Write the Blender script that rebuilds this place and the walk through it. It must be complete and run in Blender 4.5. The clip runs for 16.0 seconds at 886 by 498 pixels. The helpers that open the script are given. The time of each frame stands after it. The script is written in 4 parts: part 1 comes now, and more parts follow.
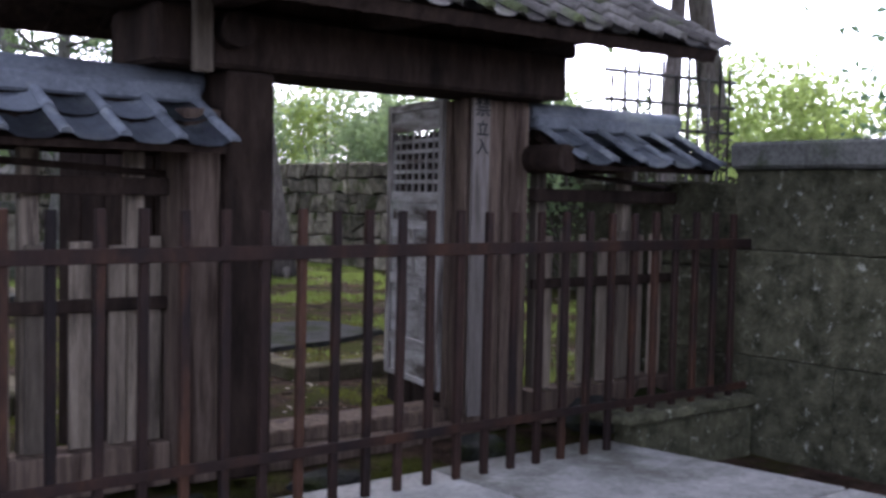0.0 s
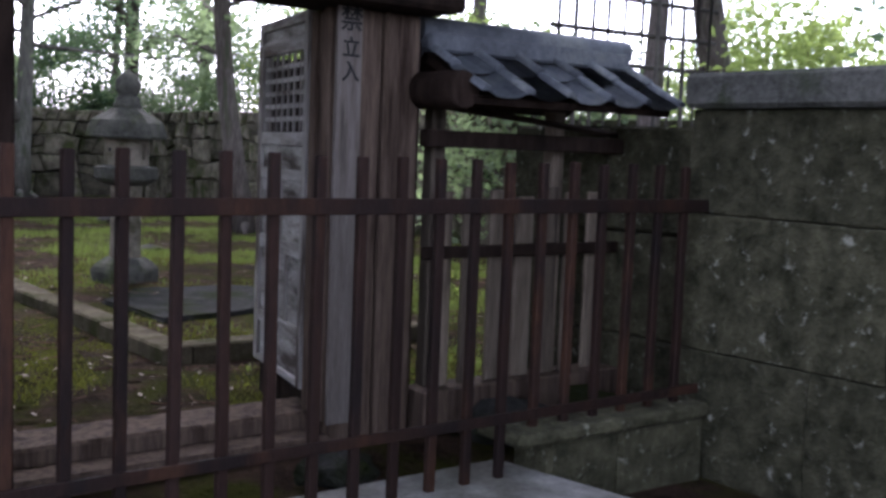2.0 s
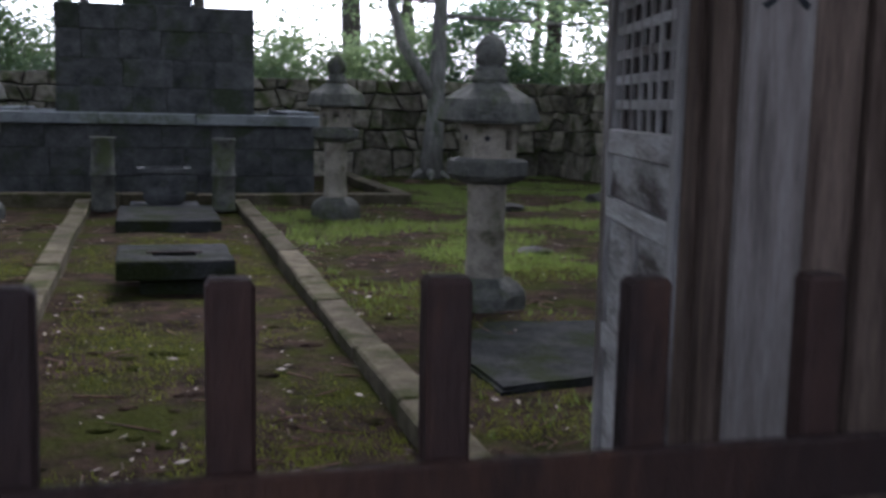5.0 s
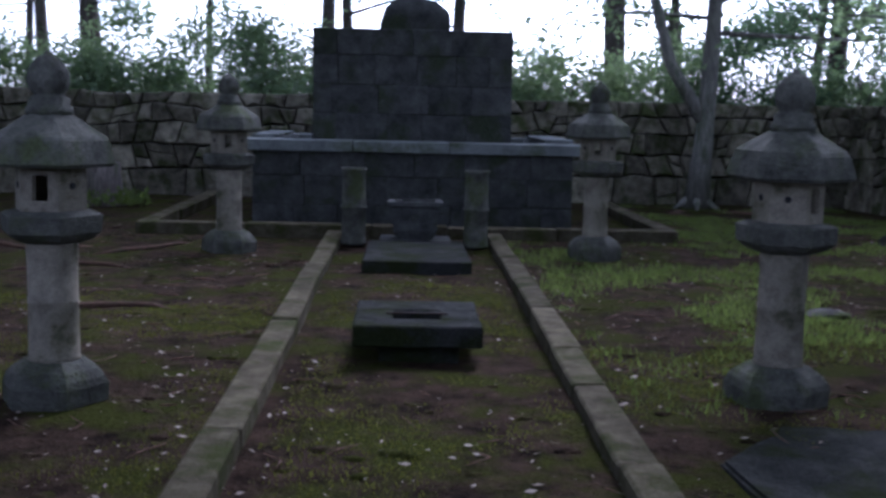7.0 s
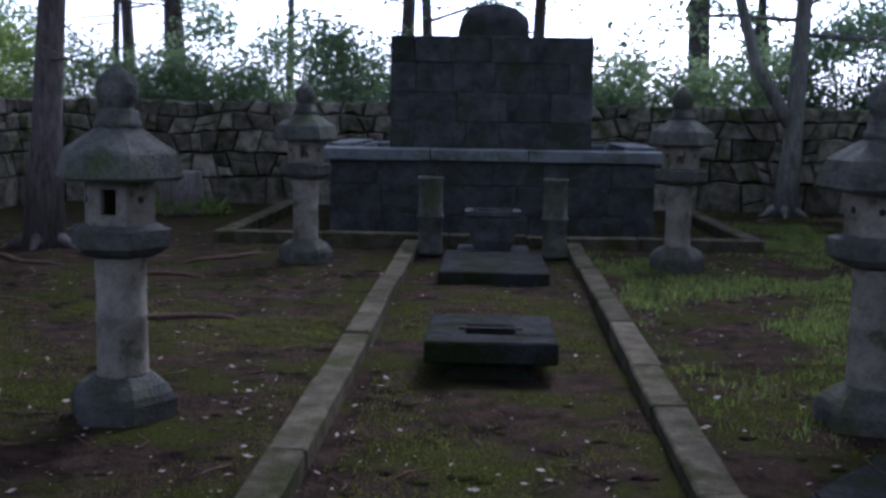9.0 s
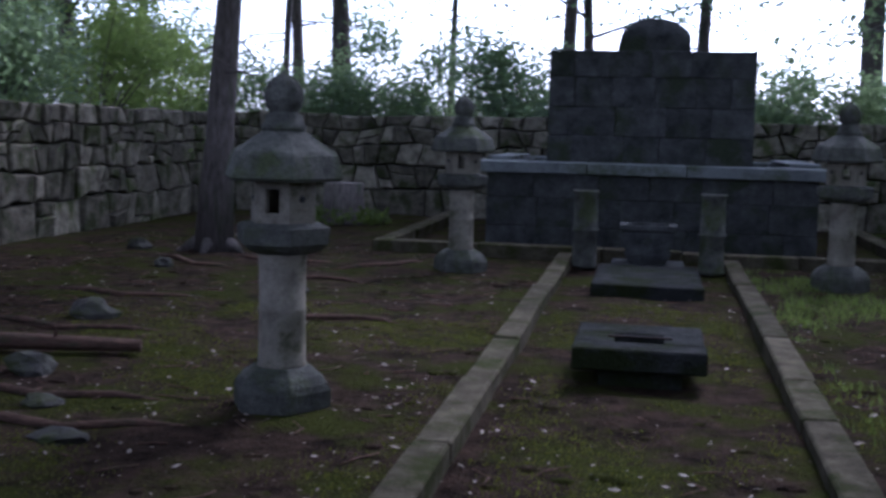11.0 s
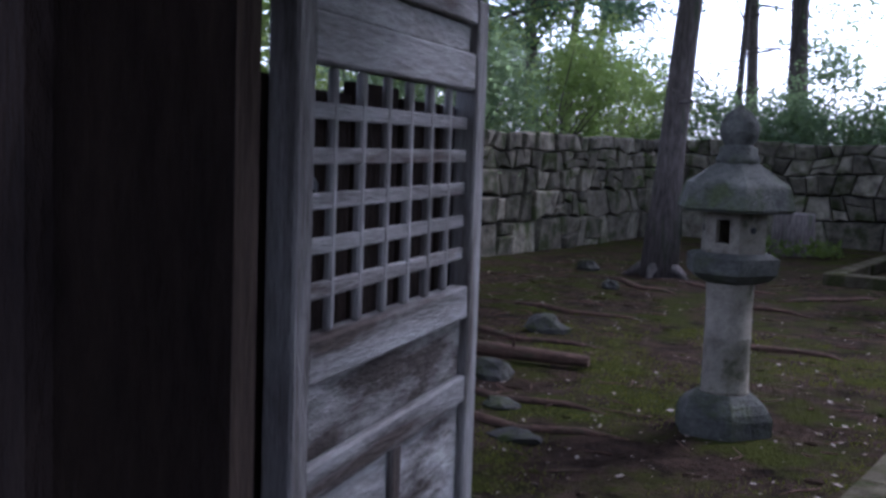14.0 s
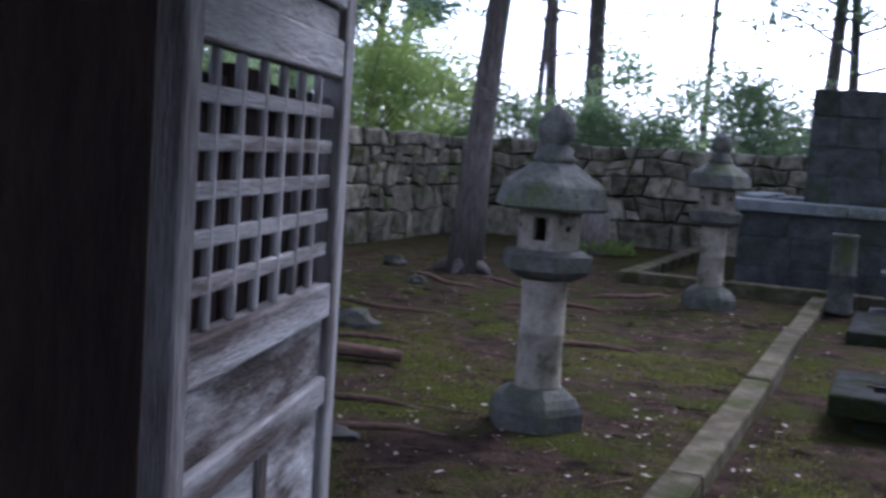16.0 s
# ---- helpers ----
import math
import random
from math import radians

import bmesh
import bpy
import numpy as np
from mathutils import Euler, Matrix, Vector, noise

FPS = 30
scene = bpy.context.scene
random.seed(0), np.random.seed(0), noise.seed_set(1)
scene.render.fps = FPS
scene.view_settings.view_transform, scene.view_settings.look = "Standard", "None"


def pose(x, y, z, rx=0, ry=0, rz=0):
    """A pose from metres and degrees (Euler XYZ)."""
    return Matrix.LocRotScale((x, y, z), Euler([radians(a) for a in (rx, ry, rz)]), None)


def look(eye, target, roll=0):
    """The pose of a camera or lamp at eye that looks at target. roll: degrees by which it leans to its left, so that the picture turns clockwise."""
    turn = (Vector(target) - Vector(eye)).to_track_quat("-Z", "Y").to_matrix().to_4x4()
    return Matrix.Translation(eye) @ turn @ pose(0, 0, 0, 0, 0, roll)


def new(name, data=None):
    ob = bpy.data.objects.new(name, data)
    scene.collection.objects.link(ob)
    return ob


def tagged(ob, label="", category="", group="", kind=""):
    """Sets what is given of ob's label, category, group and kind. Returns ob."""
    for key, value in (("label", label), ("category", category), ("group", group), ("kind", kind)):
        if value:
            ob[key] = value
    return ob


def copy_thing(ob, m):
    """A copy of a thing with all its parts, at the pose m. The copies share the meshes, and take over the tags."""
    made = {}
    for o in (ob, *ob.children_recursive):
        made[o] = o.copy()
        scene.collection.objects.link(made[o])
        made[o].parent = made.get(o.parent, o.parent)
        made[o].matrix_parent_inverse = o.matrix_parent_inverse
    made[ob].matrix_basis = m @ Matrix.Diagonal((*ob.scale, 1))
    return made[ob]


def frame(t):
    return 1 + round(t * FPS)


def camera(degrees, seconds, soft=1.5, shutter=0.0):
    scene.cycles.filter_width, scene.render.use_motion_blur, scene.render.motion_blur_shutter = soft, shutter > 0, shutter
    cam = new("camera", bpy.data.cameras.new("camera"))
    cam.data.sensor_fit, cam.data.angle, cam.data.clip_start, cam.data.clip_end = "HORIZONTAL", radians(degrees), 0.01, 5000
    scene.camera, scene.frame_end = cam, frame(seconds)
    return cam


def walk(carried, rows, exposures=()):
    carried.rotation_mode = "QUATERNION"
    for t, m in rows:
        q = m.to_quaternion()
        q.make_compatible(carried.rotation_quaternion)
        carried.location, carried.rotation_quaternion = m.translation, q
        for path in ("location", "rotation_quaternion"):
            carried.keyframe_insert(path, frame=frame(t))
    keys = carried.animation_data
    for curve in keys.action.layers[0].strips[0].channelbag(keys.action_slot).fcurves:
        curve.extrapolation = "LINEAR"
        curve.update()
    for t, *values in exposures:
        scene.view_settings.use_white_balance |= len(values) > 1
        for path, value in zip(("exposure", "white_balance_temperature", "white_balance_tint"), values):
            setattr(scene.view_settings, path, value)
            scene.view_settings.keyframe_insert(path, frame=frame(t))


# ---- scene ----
cam = camera(44.0, 16.0, soft=3.0, shutter=0.4)
PATH = [
    (0, (-3.338, -5.119, 1.384), (-2.079, -3.568, 1.284), 1.2),
    (0.5, (-2.962, -5.054, 1.386), (-1.705, -3.503, 1.268), 1.7),
    (1, (-2.522, -5.047, 1.375), (-1.291, -3.477, 1.242), 1.7),
    (1.5, (-2.197, -4.793, 1.356), (-0.949, -3.238, 1.203), 1.8),
    (2, (-1.843, -4.411, 1.338), (-0.614, -2.843, 1.158), 2.2),
    (2.5, (-1.524, -3.961, 1.337), (-0.341, -2.365, 1.107), 2.4),
    (3, (-1.249, -3.625, 1.255), (-0.141, -1.977, 1.019), 1.9),
    (3.5, (-1.0, -3.249, 1.336), (0.022, -1.552, 1.057), 1.4),
    (4, (-0.683, -2.812, 1.335), (0.167, -1.022, 1.062), 1.2),
    (6.5, (-0.154, -1.139, 1.679), (0.028, 0.836, 1.417), 1.4),
    (7, (-0.157, -0.909, 1.685), (-0.08, 1.074, 1.434), 1.3),
    (7.5, (-0.089, -0.786, 1.701), (-0.094, 1.198, 1.453), 0.8),
    (8, (-0.101, -0.662, 1.723), (-0.138, 1.321, 1.47), 0.8),
    (10.5, (-0.066, -0.792, 1.657), (-0.308, 1.181, 1.439), 1.1),
    (11, (-0.037, -0.834, 1.639), (-0.396, 1.122, 1.424), 1.4),
    (11.5, (-0.034, -0.973, 1.644), (-0.52, 0.955, 1.432), 1.6),
    (12, (-0.047, -0.954, 1.639), (-0.668, 0.935, 1.428), 2.1),
    (12.5, (-0.001, -1.055, 1.653), (-0.768, 0.781, 1.451), 1.9),
    (13, (0.03, -1.086, 1.659), (-0.877, 0.686, 1.463), 1.6),
    (13.5, (0.038, -1.119, 1.67), (-0.989, 0.586, 1.475), 1.8),
    (14, (0.027, -1.133, 1.672), (-1.066, 0.531, 1.48), 2.0),
    (14.5, (0.032, -1.149, 1.667), (-1.073, 0.508, 1.482), 1.6),
    (15, (0.039, -1.158, 1.668), (-1.017, 0.53, 1.483), 1.9),
    (15.5, (-0.045, -1.13, 1.67), (-0.973, 0.631, 1.483), 3.3),
    (16, (-0.125, -1.124, 1.663), (-0.894, 0.713, 1.478), 3.9),
]
walk(cam, [(t, look(e, g, r)) for t, e, g, r in PATH], exposures=[(0.0, 1.9, 5550, 26), (1.5, 1.85, 5500, 26), (2.5, 1.55, 5700, 22), (4.0, 1.5, 5650, 20), (7.5, 0.85, 4850, 25), (11.0, 0.75, 4850, 26),
    (12.5, 0.45, 4850, 28), (13.5, 0.75, 4900, 28), (14.5, 1.35, 4950, 26), (16.0, 1.55, 4950, 26)])

# ---- light: a bright overcast sky above a dim grove ----
world = bpy.data.worlds.new("world")
scene.world = world
world.use_nodes = True
wn = world.node_tree.nodes
sky = wn.new("ShaderNodeTexSky")
sky.sky_type = "NISHITA"
sky.sun_disc = False
sky.sun_elevation = radians(48)
sky.sun_rotation = radians(20)
sky.dust_density = 3.0
sky.air_density = 1.0
sky.ozone_density = 1.0
cloud = wn.new("ShaderNodeHueSaturation")
cloud.inputs["Saturation"].default_value = 0.35
cloud.inputs["Value"].default_value = 1.9
world.node_tree.links.new(sky.outputs[0], cloud.inputs["Color"])
world.node_tree.links.new(cloud.outputs[0], wn["Background"].inputs[0])
wn["Background"].inputs[1].default_value = 0.15
sun_data = bpy.data.lights.new("sun", "SUN")
sun_data.energy = 1.5
sun_data.angle = radians(14)
sun_data.color = (1.0, 0.96, 0.9)
sun = new("sun", sun_data)
sun.matrix_world = look((0, 0, 30), (-6.8, -18.8, 7.8))


# ---- materials ----
def material(name, dark, light, scale=6.0, rough=0.85, bump=0.3, stain=None, stain_amount=0.5, stain_scale=1.3,
             stretch=(1, 1, 1), metal=0.0, vary=0.25, fine=40.0, gloss=0.15):
    """Two scales of grain between two colours, patches of a third one, relief, and a tone of its own for each piece."""
    m = bpy.data.materials.new(name)
    m.use_nodes = True
    n, l = m.node_tree.nodes, m.node_tree.links
    bsdf = n["Principled BSDF"]
    bsdf.inputs["Roughness"].default_value = rough
    bsdf.inputs["Metallic"].default_value = metal
    bsdf.inputs["Specular IOR Level"].default_value = gloss
    geo = n.new("ShaderNodeTexCoord")
    info = n.new("ShaderNodeObjectInfo")
    add = n.new("ShaderNodeVectorMath")
    add.operation = "ADD"
    shift = n.new("ShaderNodeMath")
    shift.operation = "MULTIPLY"
    shift.inputs[1].default_value = 37.0
    l.new(info.outputs["Random"], shift.inputs[0])
    mapping = n.new("ShaderNodeMapping")
    mapping.inputs["Scale"].default_value = stretch
    l.new(geo.outputs["Object"], add.inputs[0])
    l.new(shift.outputs[0], add.inputs[1])
    l.new(add.outputs[0], mapping.inputs[0])

    def grain(size, detail):
        t = n.new("ShaderNodeTexNoise")
        t.inputs["Scale"].default_value = size
        t.inputs["Detail"].default_value = detail
        t.inputs["Roughness"].default_value = 0.65
        l.new(mapping.outputs[0], t.inputs["Vector"])
        return t.outputs["Fac"]

    def ramp(fac, a, b, ca=(0, 0, 0), cb=(1, 1, 1)):
        r = n.new("ShaderNodeValToRGB")
        r.color_ramp.elements[0].position, r.color_ramp.elements[1].position = a, b
        r.color_ramp.elements[0].color, r.color_ramp.elements[1].color = (*ca, 1), (*cb, 1)
        l.new(fac, r.inputs[0])
        return r.outputs[0]

    def blend(kind, fac, a, b):
        x = n.new("ShaderNodeMix")
        x.data_type, x.blend_type = "RGBA", kind
        if isinstance(fac, float):
            x.inputs[0].default_value = fac
        else:
            l.new(fac, x.inputs[0])
        for socket, value in ((x.inputs[6], a), (x.inputs[7], b)):
            if isinstance(value, tuple):
                socket.default_value = (*value, 1)
            else:
                l.new(value, socket)
        return x.outputs[2]

    coarse, small = grain(scale, 6), grain(fine, 4)
    colour = ramp(coarse, 0.3, 0.7, dark, light)
    colour = blend("MULTIPLY", 0.6, colour, ramp(small, 0.25, 0.7, (0.45, 0.45, 0.45), (1.15, 1.15, 1.15)))
    if stain:
        patch = ramp(grain(stain_scale, 7), 0.62 - stain_amount * 0.25, 0.72 - stain_amount * 0.2)
        colour = blend("MIX", patch, colour, blend("MULTIPLY", 0.6, stain, ramp(small, 0.25, 0.75, (0.35, 0.35, 0.35), (1.2, 1.2, 1.2))))
    if vary:
        hue = n.new("ShaderNodeHueSaturation")
        span = n.new("ShaderNodeMapRange")
        span.inputs["To Min"].default_value, span.inputs["To Max"].default_value = 1 - vary, 1 + vary
        l.new(info.outputs["Random"], span.inputs["Value"])
        l.new(span.outputs[0], hue.inputs["Value"])
        l.new(colour, hue.inputs["Color"])
        colour = hue.outputs[0]
    l.new(colour, bsdf.inputs["Base Color"])
    if bump:
        b = n.new("ShaderNodeBump")
        b.inputs["Strength"].default_value = bump
        b.inputs["Distance"].default_value = 0.06 if name == "soil_and_moss" else 0.02
        mixed = n.new("ShaderNodeMath")
        mixed.operation = "ADD"
        l.new(coarse, mixed.inputs[0])
        l.new(small, mixed.inputs[1])
        l.new(mixed.outputs[0], b.inputs["Height"])
        l.new(b.outputs[0], bsdf.inputs["Normal"])
    return m


def leaf_material(name, a, b):
    m = material(name, a, b, scale=3.0, rough=0.6, bump=0.0, vary=0.2, fine=12.0)
    m.node_tree.nodes["Principled BSDF"].inputs["Transmission Weight"].default_value = 0.0
    n, l = m.node_tree.nodes, m.node_tree.links
    trans = n.new("ShaderNodeBsdfTranslucent")
    trans.inputs[0].default_value = (b[0] * 1.4, b[1] * 1.5, b[2], 1)
    mix = n.new("ShaderNodeMixShader")
    mix.inputs[0].default_value = 0.55
    l.new(n["Principled BSDF"].outputs[0], mix.inputs[1])
    l.new(trans.outputs[0], mix.inputs[2])
    l.new(mix.outputs[0], n["Material Output"].inputs[0])
    return m


M_SOIL = material("soil_and_moss", (0.009, 0.006, 0.0045), (0.064, 0.041, 0.029), 5.0, 1.0, 1.0, (0.036, 0.038, 0.008), 0.66, 1.9, vary=0, fine=34, gloss=0.02)
M_PAVE = material("worn_paving", (0.15, 0.143, 0.13), (0.32, 0.307, 0.28), 4, 0.9, 0.4, (0.12, 0.115, 0.095), 0.35, 1.1, vary=0.06, gloss=0.08)
M_MOSSWALL = material("mossy_wall_stone", (0.013, 0.013, 0.006), (0.085, 0.08, 0.047), 8, 0.95, 1.4, (0.2, 0.195, 0.155), 0.08, 15.0, vary=0.15, fine=30)
M_COPING = material("coping_stone", (0.05, 0.05, 0.043), (0.115, 0.113, 0.1), 5, 0.95, 0.6, (0.035, 0.042, 0.022), 0.45, 2.2, vary=0.12, gloss=0.05)
M_WALLSTONE = material("field_stone", (0.05, 0.043, 0.031), (0.25, 0.218, 0.16), 4.5, 0.92, 0.9, (0.055, 0.062, 0.024), 0.5, 2.2, vary=0.5, fine=30, gloss=0.06)
M_ROCK = material("sunken_rock", (0.03, 0.027, 0.024), (0.09, 0.082, 0.07), 6, 0.95, 0.8, (0.04, 0.046, 0.012), 0.5, 3.0, vary=0.3)
M_JOINT = material("wall_earth", (0.012, 0.011, 0.009), (0.035, 0.032, 0.026), 5, 1.0, 0.5, vary=0, gloss=0.02)
M_LANTERN = material("granite_light", (0.11, 0.094, 0.07), (0.28, 0.243, 0.185), 7, 0.92, 0.6, (0.08, 0.074, 0.044), 0.42, 3.5, vary=0.1, fine=70, gloss=0.08)
M_LANTERN_DARK = material("granite_weathered", (0.035, 0.034, 0.028), (0.115, 0.11, 0.09), 7, 0.95, 0.9, (0.055, 0.062, 0.028), 0.45, 3.2, vary=0.12, fine=45)
M_KERB = material("kerb_stone", (0.036, 0.029, 0.018), (0.1, 0.084, 0.054), 6, 0.95, 0.7, (0.033, 0.035, 0.011), 0.5, 2.4, vary=0.2, fine=50, gloss=0.04)
M_TOMB = material("dark_ashlar", (0.026, 0.026, 0.025), (0.085, 0.083, 0.078), 4, 0.95, 1.0, (0.038, 0.043, 0.026), 0.45, 1.7, vary=0.13, fine=34, gloss=0.06)
M_CAP = material("ledge_stone", (0.0975, 0.101, 0.0975), (0.195, 0.199, 0.191), 3, 0.9, 0.4, (0.075, 0.0825, 0.0525), 0.4, 1.4, vary=0.1)
M_SLAB = material("flat_slab", (0.014, 0.014, 0.013), (0.04, 0.039, 0.036), 5, 0.97, 0.9, (0.018, 0.021, 0.008), 0.55, 2.0, vary=0.1, gloss=0.03)
M_RUST = material("rusted_iron", (0.0088, 0.0064, 0.006), (0.03, 0.0144, 0.0096), 5, 0.7, 0.35, (0.044, 0.02, 0.0112), 0.42, 3.0, (1, 1, 0.35), 0.25, 0.3, 60)
M_POST = material("weathered_post", (0.044, 0.03, 0.022), (0.13, 0.094, 0.07), 5, 0.88, 0.5, (0.03, 0.019, 0.014), 0.4, 1.2, (6, 6, 0.5), 0, 0.15, 30, gloss=0.08)
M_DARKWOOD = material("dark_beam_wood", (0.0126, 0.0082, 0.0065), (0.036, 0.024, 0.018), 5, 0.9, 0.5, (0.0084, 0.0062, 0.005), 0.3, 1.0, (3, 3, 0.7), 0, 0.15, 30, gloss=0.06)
M_DOOR = material("grey_door_wood", (0.17, 0.152, 0.135), (0.4, 0.375, 0.345), 4, 0.85, 0.5, (0.09, 0.07, 0.058), 0.45, 1.6, (5, 5, 0.6), 0, 0.12, 35, gloss=0.08)
M_DOORRAIL = material("grey_rail_wood", (0.2, 0.182, 0.165), (0.45, 0.425, 0.395), 4, 0.85, 0.5, (0.1, 0.078, 0.064), 0.5, 1.6, (0.6, 4, 4), 0, 0.12, 35, gloss=0.08)
M_DOORPANEL = material("grey_panel_wood", (0.22, 0.203, 0.182), (0.46, 0.435, 0.405), 4, 0.9, 0.5, (0.075, 0.06, 0.05), 0.62, 2.2, (0.6, 1, 2.2), 0, 0.12, 35, gloss=0.08)
M_SLAT = material("pale_slat_wood", (0.07, 0.054, 0.039), (0.16, 0.128, 0.095), 4, 0.85, 0.35, (0.04, 0.03, 0.022), 0.4, 1.5, (6, 6, 0.6), 0, 0.45, 30)
M_TILE = material("slate_grey_tile", (0.06, 0.065, 0.075), (0.13, 0.14, 0.155), 5, 0.5, 0.25, (0.16, 0.165, 0.16), 0.25, 2.5, vary=0.25, fine=50)
M_ROOF = material("old_roof_tile", (0.054, 0.0468, 0.0414), (0.135, 0.122, 0.108), 5, 0.85, 0.5, (0.072, 0.081, 0.036), 0.3, 2.0, vary=0.3, fine=40)
M_BARK = material("grey_bark", (0.06, 0.048, 0.042), (0.21, 0.175, 0.155), 5, 0.95, 1.0, (0.09, 0.095, 0.06), 0.3, 1.2, (5, 5, 0.8), 0, 0.25, 18)
M_BARKPALE = material("pale_bark", (0.12, 0.11, 0.095), (0.27, 0.25, 0.215), 4, 0.95, 0.8, (0.1, 0.11, 0.07), 0.4, 1.2, (4, 4, 0.9), 0, 0.2, 18)
M_LOG = material("fallen_wood", (0.05, 0.03, 0.02), (0.14, 0.08, 0.055), 5, 0.9, 0.7, (0.06, 0.06, 0.03), 0.3, 2.0, (1, 6, 6), 0, 0.2, 20)
M_BAMBOO = material("old_bamboo", (0.03, 0.027, 0.022), (0.085, 0.075, 0.06), 5, 0.7, 0.2, vary=0.2)
# ink of the notice, and the painted dark of the lantern's round holes
M_INK_HOLE = material("ink_and_hole_black", (0.008, 0.008, 0.008), (0.02, 0.02, 0.02), 5, 0.7, 0, vary=0)
M_SIGN = material("sign_board_wood", (0.0888, 0.0728, 0.0624), (0.162, 0.141, 0.122), 5, 0.85, 0.3, (0.0624, 0.052, 0.0416), 0.3, 1.4, (7, 7, 0.6), 0, 0.05, 30)
M_DRYLEAF = material("dry_leaf", (0.12, 0.0825, 0.06), (0.338, 0.285, 0.24), 2.5, 0.85, 0, vary=0, fine=8)
M_GRASS = leaf_material("grass_blade", (0.048, 0.066, 0.02), (0.11, 0.135, 0.042))
M_LEAF = leaf_material("mid_green_leaf", (0.1, 0.135, 0.085), (0.2, 0.245, 0.16))
M_LEAFLIGHT = leaf_material("bright_green_leaf", (0.16, 0.2, 0.07), (0.28, 0.33, 0.13))
M_MOSS = leaf_material("moss_green", (0.035, 0.037, 0.008), (0.085, 0.083, 0.02))
M_NEEDLE = leaf_material("dark_green_leaf", (0.06, 0.095, 0.07), (0.13, 0.18, 0.125))


# ---- mesh helpers ----
def finish(name, bm, mat, parent=None, smooth=False):
    bmesh.ops.recalc_face_normals(bm, faces=bm.faces)
    me = bpy.data.meshes.new(name)
    bm.to_mesh(me)
    bm.free()
    me.materials.append(mat)
    if smooth:
        me.polygons.foreach_set("use_smooth", [True] * len(me.polygons))
    ob = new(name, me)
    if parent:
        ob.parent = parent
    return ob


def add_box(bm, x0, x1, y0, y1, z0, z1, bevel=0.0, jitter=0.0, m=None):
    out = bmesh.ops.create_cube(bm, size=1.0)
    vs = out["verts"]
    for v in vs:
        v.co = Vector((x0 + (v.co.x + 0.5) * (x1 - x0), y0 + (v.co.y + 0.5) * (y1 - y0), z0 + (v.co.z + 0.5) * (z1 - z0)))
        if jitter:
            v.co += Vector([random.uniform(-jitter, jitter) for _ in range(3)])
    if bevel:
        es = {e for v in vs for e in v.link_edges}
        res = bmesh.ops.bevel(bm, geom=list(es), offset=bevel, segments=1, affect="EDGES")
        vs = list({v for f in res["faces"] for v in f.verts} | {v for v in vs if v.is_valid})
    if m:
        bmesh.ops.transform(bm, matrix=m, verts=vs)
    return vs


def box(name, x0, x1, y0, y1, z0, z1, mat, parent=None, bevel=0.006, jitter=0.0, m=None):
    bm = bmesh.new()
    add_box(bm, x0, x1, y0, y1, z0, z1, bevel, jitter, m)
    return finish(name, bm, mat, parent)


def lathe(name, profile, mat, sides=24, parent=None, smooth=True, turn=0.0, wobble=0.0):
    """A turned body from (radius, height) pairs; six sides give a hexagonal one."""
    bm = bmesh.new()
    rings = []
    for r, z in profile:
        rings.append([bm.verts.new((r * math.cos(turn + 2 * math.pi * k / sides) + random.uniform(-wobble, wobble),
                                    r * math.sin(turn + 2 * math.pi * k / sides) + random.uniform(-wobble, wobble), z)) for k in range(sides)])
    for a, b in zip(rings, rings[1:]):
        for k in range(sides):
            bm.faces.new((a[k], a[(k + 1) % sides], b[(k + 1) % sides], b[k]))
    bm.faces.new(list(reversed(rings[0])))
    bm.faces.new(rings[-1])
    ob = finish(name, bm, mat, parent)
    if smooth:
        ob.data.polygons.foreach_set("use_smooth", [len(p.vertices) == 4 for p in ob.data.polygons])
    return ob


def add_tube(bm, pts, radii, sides=8):
    rings = []
    for i, p in enumerate(pts):
        d = (Vector(pts[min(i + 1, len(pts) - 1)]) - Vector(pts[max(i - 1, 0)])).normalized()
        q = d.to_track_quat("Z", "Y")
        rings.append([bm.verts.new(Vector(p) + q @ Vector((radii[i] * math.cos(2 * math.pi * k / sides), radii[i] * math.sin(2 * math.pi * k / sides), 0))) for k in range(sides)])
    for a, b in zip(rings, rings[1:]):
        for k in range(sides):
            bm.faces.new((a[k], a[(k + 1) % sides], b[(k + 1) % sides], b[k])).smooth = True
    bm.faces.new(list(reversed(rings[0])))
    bm.faces.new(rings[-1])


def rock_mesh(bm, c, size, seed, rough=0.25, sub=2, flat=0.0):
    out = bmesh.ops.create_icosphere(bm, subdivisions=sub, radius=1.0)
    for v in out["verts"]:
        p = v.co.copy()
        k = 1 + rough * noise.noise(p * 1.3 + Vector((seed, seed * 2.1, 0)))
        p = Vector((p.x * size[0], p.y * size[1], p.z * size[2])) * k
        if flat and p.z < -flat * size[2]:
            p.z = -flat * size[2]
        v.co = p + Vector(c)


